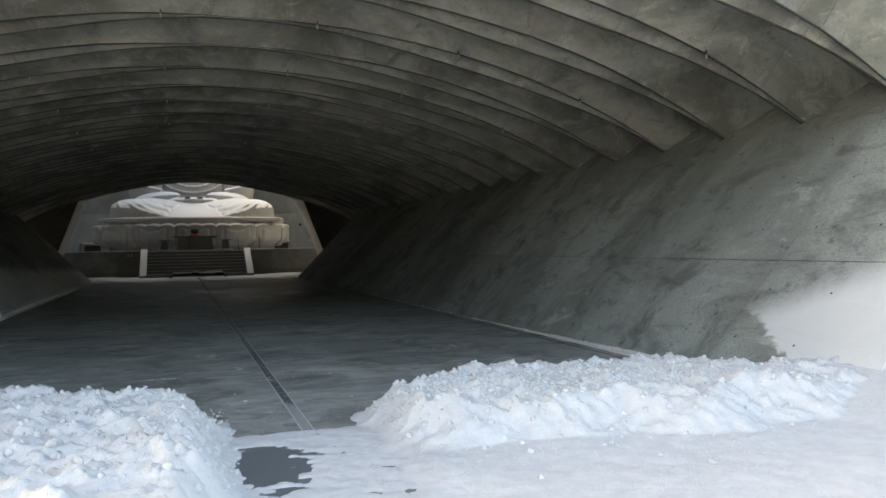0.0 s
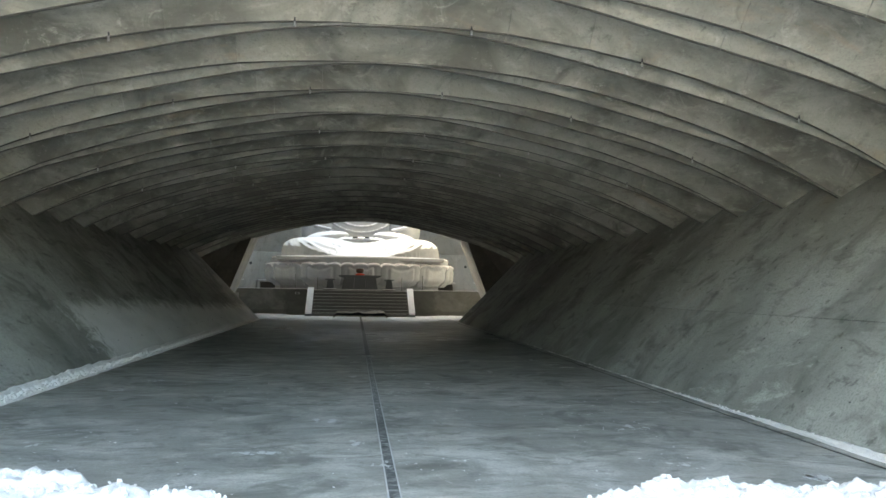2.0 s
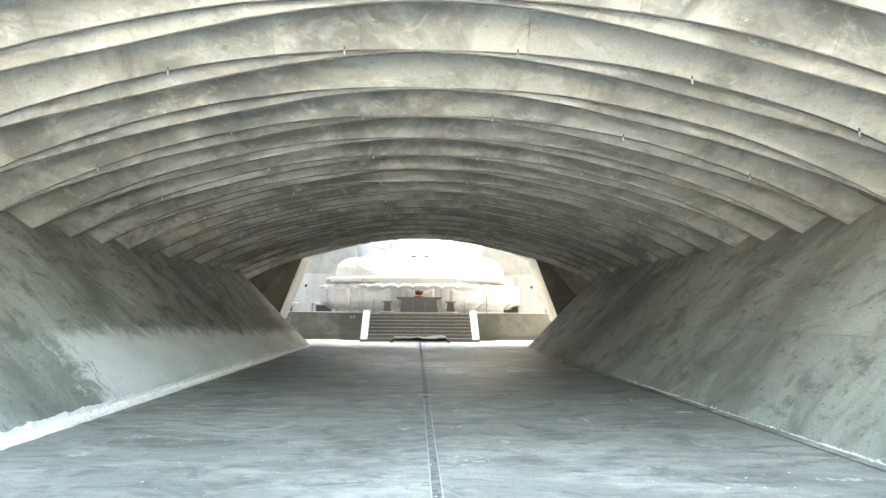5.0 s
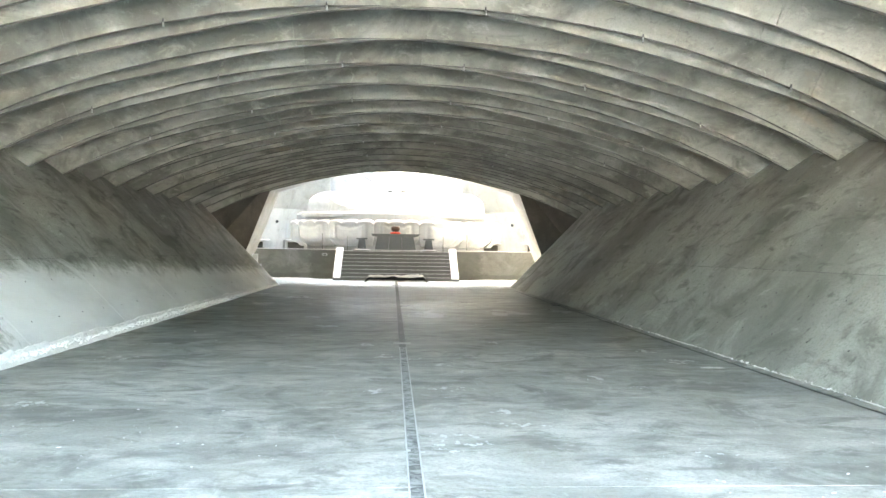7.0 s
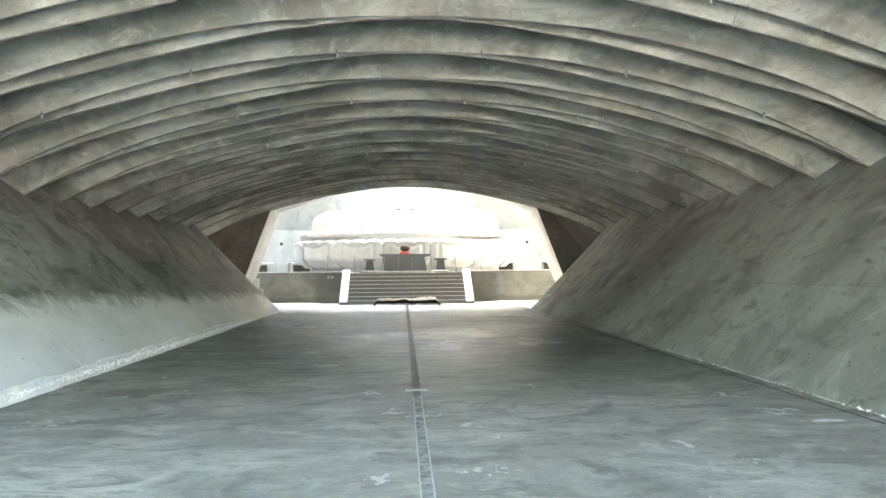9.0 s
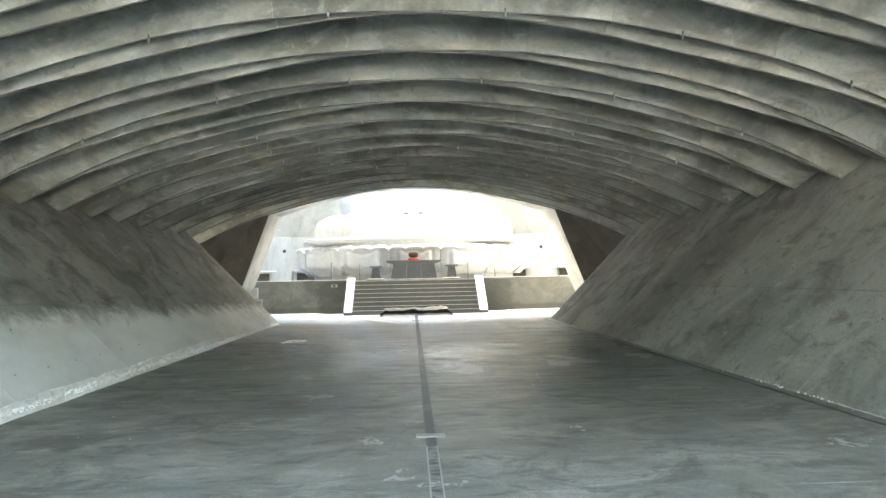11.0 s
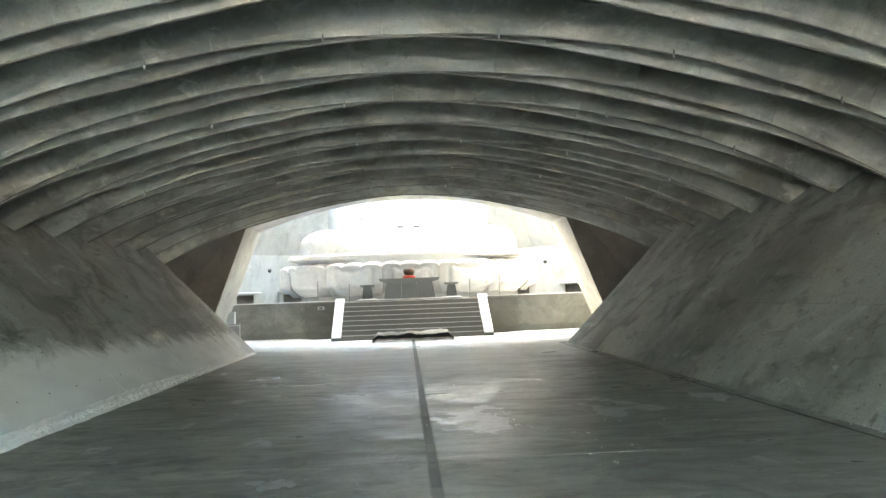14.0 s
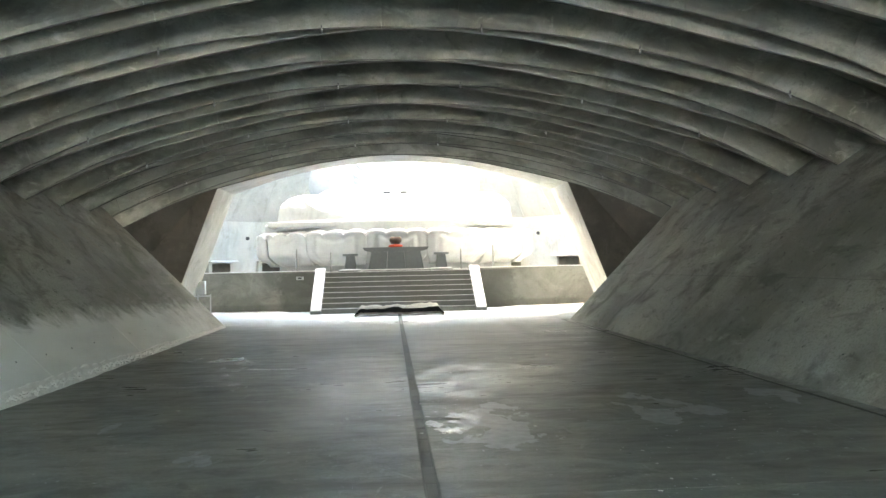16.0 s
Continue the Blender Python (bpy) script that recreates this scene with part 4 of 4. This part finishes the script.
# utility box on a rail beside the gate
box = tagged(empty("utility_box", (-7.30, 48.9, 0)), "pale metal utility box on a low steel rail", "box")
case = part("case", block(-0.17, 0.17, -0.1, 0.1, 0.80, 1.30, 0.02), MAT_BOX, box)
part("case_door", block(-0.145, 0.145, -0.115, -0.1, 0.83, 1.27, 0.005), MAT_BOX, case)
part("rail", rod((-0.25, 0, 0.74), (0.36, 0, 0.74), 0.025), MAT_STEEL, box)
for x in (-0.12, 0.34):
    part("post", rod((x, 0, 0), (x, 0, 0.80), 0.025), MAT_STEEL, box)
plate = tagged(empty("socket_plate", (-3.82, TERRACE_Y - 0.03, 1.24)), "small grey socket plate on the terrace wall", "plate")
part("cover_frame", block(-0.14, 0.14, -0.03, 0.025, 0, 0.13, 0.01), MAT_STEEL, plate)
part("socket", block(-0.07, 0.07, -0.036, -0.03, 0.035, 0.095, 0.002), MAT_DARK, plate)
for a, b in ((-14.4, -3.26), (3.26, 14.4)):
    tagged(part("coping_snow", block(a, b, TERRACE_Y + 0.0, TERRACE_Y + 0.4, TERRACE_Z + 0.062, TERRACE_Z + 0.10, 0.012), MAT_SNOW), "thin band of snow on the coping", "snow", kind="stuff")


# ---- centre drain ----
def drain():
    root = tagged(empty("floor_drain"), "narrow steel channel drain along the floor's middle", "drain", kind="structure")
    part("channel", block(-0.045, 0.045, 5.0, 43.0, -0.018, -0.012), MAT_IRON, root)
    for side in (-1, 1):
        part("edge_rail", block(side * 0.050 - 0.006, side * 0.050 + 0.006, 5.0, 21.0, -0.018, 0.004), MAT_FROSTED_RAIL, root, "frosted steel edge")
        part("edge_rail", block(side * 0.050 - 0.006, side * 0.050 + 0.006, 21.0, 43.0, -0.018, 0.003), MAT_RAIL, root)
    rng = random.Random(8)
    y = 5.0
    while y < 43.0:
        ln, mat = 0.5, MAT_GASKET
        if y >= 20.8:
            mat = rng.choice((MAT_COVER, MAT_COVER, MAT_COVER_WORN))
        part("cover_plate", block(-0.043, 0.043, y, min(y + ln, 43.0) - 0.006, -0.011, rng.choice((0.001, 0.0, -0.001))), mat, root)
        y += ln
    part("cross_plate", block(-0.15, 0.15, 21.40, 21.56, 0.0, 0.010), MAT_BOX, root)
    part("cross_plate", block(-0.20, 0.20, 42.95, 43.12, 0.0, 0.008), MAT_IRON, root)


drain()


# ---- lamps under the ribs ----
def rib_lamp(x, k):
    tip = FIRST_RIB + PITCH * k
    u = abs(x) / 8.25
    y = tip - 0.42 * (1 - u * u) - 0.05 + 0.33 * math.sin(math.pi * u) ** 2 - 0.46 * fold(u)
    root = tagged(empty("rib_lamp", (x, y, vault_z(x) + 0.02)), "small pale spot lamp hung under a concrete rib", "lamp", "lamps under the ribs")
    part("bracket", block(-0.010, 0.010, -0.012, 0.012, -0.035, 0.02), MAT_IRON, root)
    housing = part("housing", lathe([(0.0, -0.11), (0.013, -0.11), (0.018, -0.095), (0.017, -0.05), (0.008, -0.025), (0.0, -0.025)], 10), MAT_LAMP, root, smooth=True)
    part("lens", lathe([(0.0, -0.113), (0.010, -0.113), (0.011, -0.1105), (0.0, -0.1105)], 10), MAT_DARK, housing, "dark unlit lens")
    return root


for k in range(1, RIBS - 1, 2):
    for x in (-6.2, -3.7, -1.25, 1.2, 3.7, 6.2):
        rib_lamp(x, k)


# ---- snow ----
def snow_height(x, y):
    wob = 0.16 * lump(x, y, 0, 4, 0.7)
    # west bank
    far = 7.30 + 0.95 * smooth01(-0.7, -2.7, x) + 0.3 * smooth01(-2.7, -5.2, x)
    west = smooth01(far + 0.15, far - 0.40, y + wob) * smooth01(-0.60, -1.10, x + wob * 0.7)
    # east bank
    far = 7.35 + 0.40 * smooth01(0.7, 1.9, x) - 1.1 * smooth01(3.4, 5.2, x)
    near = 5.6 - 0.3 * smooth01(1.5, 3.0, x)
    east = smooth01(far + 0.15, far - 0.38, y + wob) * smooth01(near - 0.35, near + 0.55, y + wob) * smooth01(0.42, 0.95, x + wob * 0.7)
    rough = 0.034 * abs(lump(x, y, 21, 3, 0.085)) + 0.050 * lump(x, y, 3, 5, 0.14) + 0.05 * abs(lump(x, y, 5, 4, 0.24)) + 0.07 * lump(x, y, 9, 3, 0.6)
    h = west * (0.36 + rough) + east * (0.32 + rough)
    # trodden snow nearer than the banks
    flat = smooth01(far - 0.3, far - 0.9, y + wob) * smooth01(0.35, 0.8, x + wob)
    h = max(h, flat * (0.07 + 0.02 * lump(x, y, 2, 3, 0.8) + 0.022 * max(0.0, lump(x, y, 8, 4, 0.35)) * smooth01(-0.1, 0.5, lump(x, y, 14, 2, 1.3))))
    slush = smooth01(6.95, 6.6, y + 0.4 * wob)
    # one ragged hole in the ice beside the west bank
    ice = smooth01(0.72, 1.05, ((x + 0.47) / 0.32) ** 2 + ((y - 5.85) / 0.66) ** 2 + 1.1 * lump(x * 0.8, y * 1.5, 6, 6, 0.24))
    h = max(h, slush * ((0.030 + 0.014 * lump(x, y * 1.6, 11, 5, 0.22)) * ice - 0.012))
    # smooth drift up the east wall
    edge = smooth01(7.9 + 0.5 * lump(x, y, 4, 4, 0.5), 6.5, y - 0.9 * smooth01(5.1, 6.2, x))
    drift = max(0.0, (x - 4.2)) * 0.26 * edge
    h = max(h, drift + 0.05 * edge * smooth01(3.0, 4.0, x))
    return h


def snow_field():
    """Shovelled banks at the mouth of the vault, a worn path between, and a drift on the east side."""
    verts, faces = [], []
    for y0, y1, step in ((-3.5, 3.9, 0.08), (3.9, 8.9, 0.027)):
        xs = np.arange(-6.6, 7.6, step) if step > 0.05 else np.arange(-5.4, 5.9, step)
        ys = np.linspace(y0, y1, int((y1 - y0) / step) + 1)
        keep, base, nx = [], len(verts), len(xs)
        for y in ys:
            for x in xs:
                h = snow_height(x, y)
                keep.append(h > 0.004)
                verts.append((x, y, max(-0.03, h - 0.006)))
        for j in range(len(ys) - 1):
            for i in range(nx - 1):
                p = j * nx + i
                if keep[p] or keep[p + 1] or keep[p + nx] or keep[p + nx + 1]:
                    faces.append(tuple(base + v for v in (p, p + 1, p + nx + 1, p + nx)))
    ob = raw("snow_bank", verts, faces, MAT_SNOW, None, "", True)
    return tagged(ob, "shovelled banks of lumpy white snow at the entrance", "snow", kind="stuff")


snow_field()
icy = tagged(part("ice_sheet", block(-1.6, 1.0, 3.5, 6.4, -0.02, 0.003), MAT_ICE), "thin wet ice on the trodden path", "ice", kind="stuff")


def bit(rng, x, y, z, r):
    return Matrix.Translation((x, y, z)) @ Euler((rng.random() * 3, rng.random() * 3, 0)).to_matrix().to_4x4() @ Matrix.Diagonal((r, r * rng.uniform(0.7, 1.3), r * rng.uniform(0.6, 1.0), 1))


def clumps():
    rng = random.Random(3)
    placed = []
    for i in range(5200):
        if rng.random() < 0.5:
            x, y = rng.uniform(0.6, 4.8), rng.gauss(6.5, 0.55)
        else:
            x, y = rng.uniform(-4.8, -0.65), rng.uniform(4.4, 8.1)
        r = 0.005 + 0.026 * rng.random() ** 4
        placed.append(bit(rng, x, y, max(0.0, snow_height(x, y)) - 0.15 * r, r))
    ob = scatter("snow_clumps", placed, MAT_SNOW, True, 0.34)
    ob.data.polygons.foreach_set("use_smooth", [True] * len(ob.data.polygons))
    return tagged(ob, "loose lumps of snow on the banks", "snow", kind="stuff")


clumps()


def ridge(name, side, foot, y0, y1, height, label):
    """A crumbly line of snow along the foot of a wall."""
    n = int((y1 - y0) / 0.06)
    prof = 8
    verts, faces = [], []
    for i in range(n + 1):
        y = y0 + (y1 - y0) * i / n
        h = height(y)
        for j in range(prof + 1):
            f = j / prof
            w = 0.03 + 0.9 * h
            x = foot - w + f * (w + h * 0.9) + 0.03 * lump(y, j, 7, 3, 0.3)
            z = h * math.sin(math.pi * min(1, f * 0.9)) ** 0.8 * (1 + 0.38 * lump(y, f * 0.35, 2, 5, 0.20)) - 0.01 + (0.9 * h * f if f > 0.6 else 0)
            verts.append((side * x, y, max(-0.01, z)))
    for i in range(n):
        for j in range(prof):
            p = i * (prof + 1) + j
            q = p + prof + 1
            faces.append((p, p + 1, q + 1, q) if side > 0 else (p, q, q + 1, p + 1))
    return tagged(raw(name, verts, faces, MAT_SNOW, None, "", True), label, "snow", kind="stuff")


ridge("snow_line", -1, -WEST_FOOT, 6.0, 42.5, lambda y: 0.04 + 0.07 * smooth01(43, 30, y) + 0.02 * lump(y, 0, 0, 3, 1.5), "crumbly ridge of snow along the foot of the wall")
ridge("snow_line", 1, EAST_FOOT, 6.0, 36.0, lambda y: max(0.0, 0.008 + 0.042 * smooth01(17, 7.5, y) + 0.010 * lump(y, 5, 0, 3, 1.2) - 0.02 * smooth01(20, 32, y)), "thin crumbly line of snow along the foot of the wall")


def crumbs():
    rng = random.Random(12)
    placed = []
    for i in range(6500):
        if i % 10:
            y = 8.5 + 30 * rng.random() ** 1.3
            h = 0.04 + 0.07 * smooth01(43, 30, y)
            x, z, big = WEST_FOOT + rng.gauss(0.03, 0.05), h * rng.uniform(0.4, 0.95), 0.026
        else:
            y = 8.0 + 18 * rng.random() ** 1.5
            h = 0.012 + 0.045 * smooth01(17, 7.5, y)
            x, z, big = EAST_FOOT + rng.gauss(0.0, 0.03), h * rng.uniform(0.6, 1.1), 0.013
        placed.append(bit(rng, x, y, z, 0.006 + big * rng.random() ** 3.0))
    return tagged(scatter("snow_crumbs", placed, MAT_SNOW, False, 0.2), "crumbs of snow along the feet of the walls", "snow", kind="stuff")


crumbs()


def flakes():
    """Scattered bits of snow on the floor."""
    rng = random.Random(21)
    placed = []
    spots = [(rng.uniform(-3.5, 3.5), rng.uniform(8.5, 16), 0.45) for i in range(16)] + [(2.0, 26.2, 0.2), (2.5, 27.0, 0.25), (0.5, 27.6, 0.4), (1.7, 24.9, 0.15)]
    for i in range(520):
        if i % 3:
            cx, cy, w = spots[i % len(spots)]
            x, y = rng.gauss(cx, w), rng.gauss(cy, 1.3 * w)
        else:
            x, y = rng.uniform(-4.6, 4.5), rng.uniform(8.5, 38)
        r = 0.002 + 0.008 * rng.random() ** 3
        placed.append(Matrix.Translation((x, y, r * 0.2)) @ pose(0, 0, 0, 0, 0, rng.uniform(0, 360)) @ Matrix.Diagonal((r * rng.uniform(1, 3), r, r * 0.6, 1)))
    return tagged(scatter("snow_flakes", placed, MAT_SNOW, False, 0.2), "scattered bits of snow on the floor", "snow", kind="stuff")


flakes()


def frozen_patch(name, cx, cy, rx, ry, cut, mat, label, seed, lift=0.003, size=0.2, n=150):
    """A thin crust with a ragged outline and holes."""
    verts, faces = [], []
    for j in range(n + 1):
        for i in range(n + 1):
            verts.append((cx + rx * (2 * i / n - 1), cy + ry * (2 * j / n - 1), lift))
    for j in range(n):
        for i in range(n):
            u, v = 2 * (i + 0.5) / n - 1, 2 * (j + 0.5) / n - 1
            x, y = cx + rx * u, cy + ry * v
            if lump(x, y * 0.6, seed, 6, size) - 0.8 * (u * u + v * v) ** 1.5 > cut:
                p = j * (n + 1) + i
                faces.append((p, p + 1, p + n + 2, p + n + 1))
    return tagged(raw(name, verts, faces, mat), label, "ice", kind="stuff")


frozen_patch("frozen_puddle", 0.38, 27.7, 0.42, 0.9, 0.10, MAT_SLUSH, "white refrozen slush beside the drain", 3, 0.009, 0.17)
frozen_patch("frozen_puddle", 0.78, 27.5, 0.75, 1.5, -0.15, MAT_FILM, "grey ice film beside the drain", 5, 0.003, 0.5)
frozen_patch("frozen_puddle", 2.72, 28.1, 0.62, 1.25, -0.05, MAT_FILM, "pale grey ice film on the floor", 8, 0.006, 0.45)
frozen_patch("frozen_puddle", 2.9, 28.3, 0.95, 1.7, -0.02, MAT_WET, "dark wet patch round the ice film", 17, 0.003, 0.5)
frozen_patch("frozen_puddle", 3.75, 28.9, 0.75, 0.8, 0.02, MAT_WET, "dark wet streaks on the floor", 6, 0.003, 0.3)
frozen_patch("frozen_puddle", 4.25, 28.7, 0.45, 0.7, -0.10, MAT_FILM, "pale grey ice film beside the gutter", 9, 0.006, 0.4)
frozen_patch("frozen_puddle", 4.2, 18.9, 0.35, 0.12, -0.05, MAT_SNOW_SMOOTH, "streak of snow beside the gutter", 2)
for cx, cy, rx, ry, seed in ((-3.25, 28.3, 0.16, 0.75, 31), (-2.0, 26.5, 0.22, 0.5, 33), (-2.9, 33.0, 0.35, 0.8, 35), (-3.9, 26.4, 0.35, 0.5, 37), (-2.5, 30.6, 0.2, 0.8, 39), (-1.55, 24.4, 0.3, 0.35, 41)):
    frozen_patch("frost_smear", cx, cy, rx, ry, -0.02, MAT_FILM, "pale dried smear on the damp floor", seed, 0.003, 0.22)

rng = random.Random(77)
for i in range(34):
    y = 8.8 + 14.5 * rng.random() ** 1.2
    x = rng.uniform(-4.3, 4.2) if i % 3 else rng.uniform(-0.8, 0.8)
    frozen_patch("frost_smear", x, y, rng.uniform(0.12, 0.45), rng.uniform(0.10, 0.32), rng.uniform(0.05, 0.22), MAT_FROST, "thin white frost scraped across the floor", 50 + i, 0.003, rng.uniform(0.07, 0.12), 64)

# gutter along the east wall
gutter = tagged(part("gutter", block(4.74, 4.80, 5.0, 42.0, -0.018, -0.008), MAT_DARK), "narrow dark gutter slot along the wall", "gutter", kind="structure")

# snow lying on the terrace and against its wall
def court_snow(name, x0, x1, y0, y1, hfun, label):
    nx, ny = int((x1 - x0) / 0.15), int((y1 - y0) / 0.1)
    verts, faces = [], []
    for j in range(ny + 1):
        for i in range(nx + 1):
            x, y = x0 + (x1 - x0) * i / nx, y0 + (y1 - y0) * j / ny
            verts.append((x, y, hfun(x, y)))
    for j in range(ny):
        for i in range(nx):
            p = j * (nx + 1) + i
            faces.append((p, p + 1, p + nx + 2, p + nx + 1))
    return tagged(raw(name, verts, faces, MAT_SNOW, None, "", True), label, "snow", kind="stuff")


for s, a, b in ((-1, -11.5, -3.35), (1, 3.35, 11.5)):
    court_snow("court_drift", a, b, 48.6, TERRACE_Y - 0.01, lambda x, y: -0.03 + (0.05 + 0.006 * abs(x)) * smooth01(48.7, 50.2, y + 0.5 * lump(x, y, 0, 3, 1.4)) * smooth01(3.4, 5.0, abs(x)) + 0.02 * lump(x, y, 3, 3, 0.5), "low drift of snow against the terrace wall")
court_snow("terrace_snow", -13.5, 13.5, TERRACE_Y + 0.4, 57.0, lambda x, y: TERRACE_Z + 0.035 + 0.02 * lump(x, y, 1, 3, 0.6), "thin even snow lying on the terrace")


# ---- floor slabs ----
def slabs():
    ys = [5.2 - 0.01] + [7.7 + 5.8 * i for i in range(8)] + [50.1]
    for a, b in zip(ys, ys[1:]):
        for x0, x1 in ((-9.5 if a > 41 else -5.6, -0.058), (0.058, 9.5 if a > 41 else 4.735)):
            part("floor_slab", block(x0, x1, a + 0.004, b - 0.004, -0.019, 0.0, 0.0012), MAT_FLOOR, floor)
    part("floor_slab", block(4.805, 5.5, 5.2, 42.2, -0.019, 0.0, 0.004), MAT_FLOOR, floor)
    part("floor_slab", block(-2.0, 2.0, -4, 5.18, -0.04, -0.002), MAT_FLOOR, floor)


slabs()
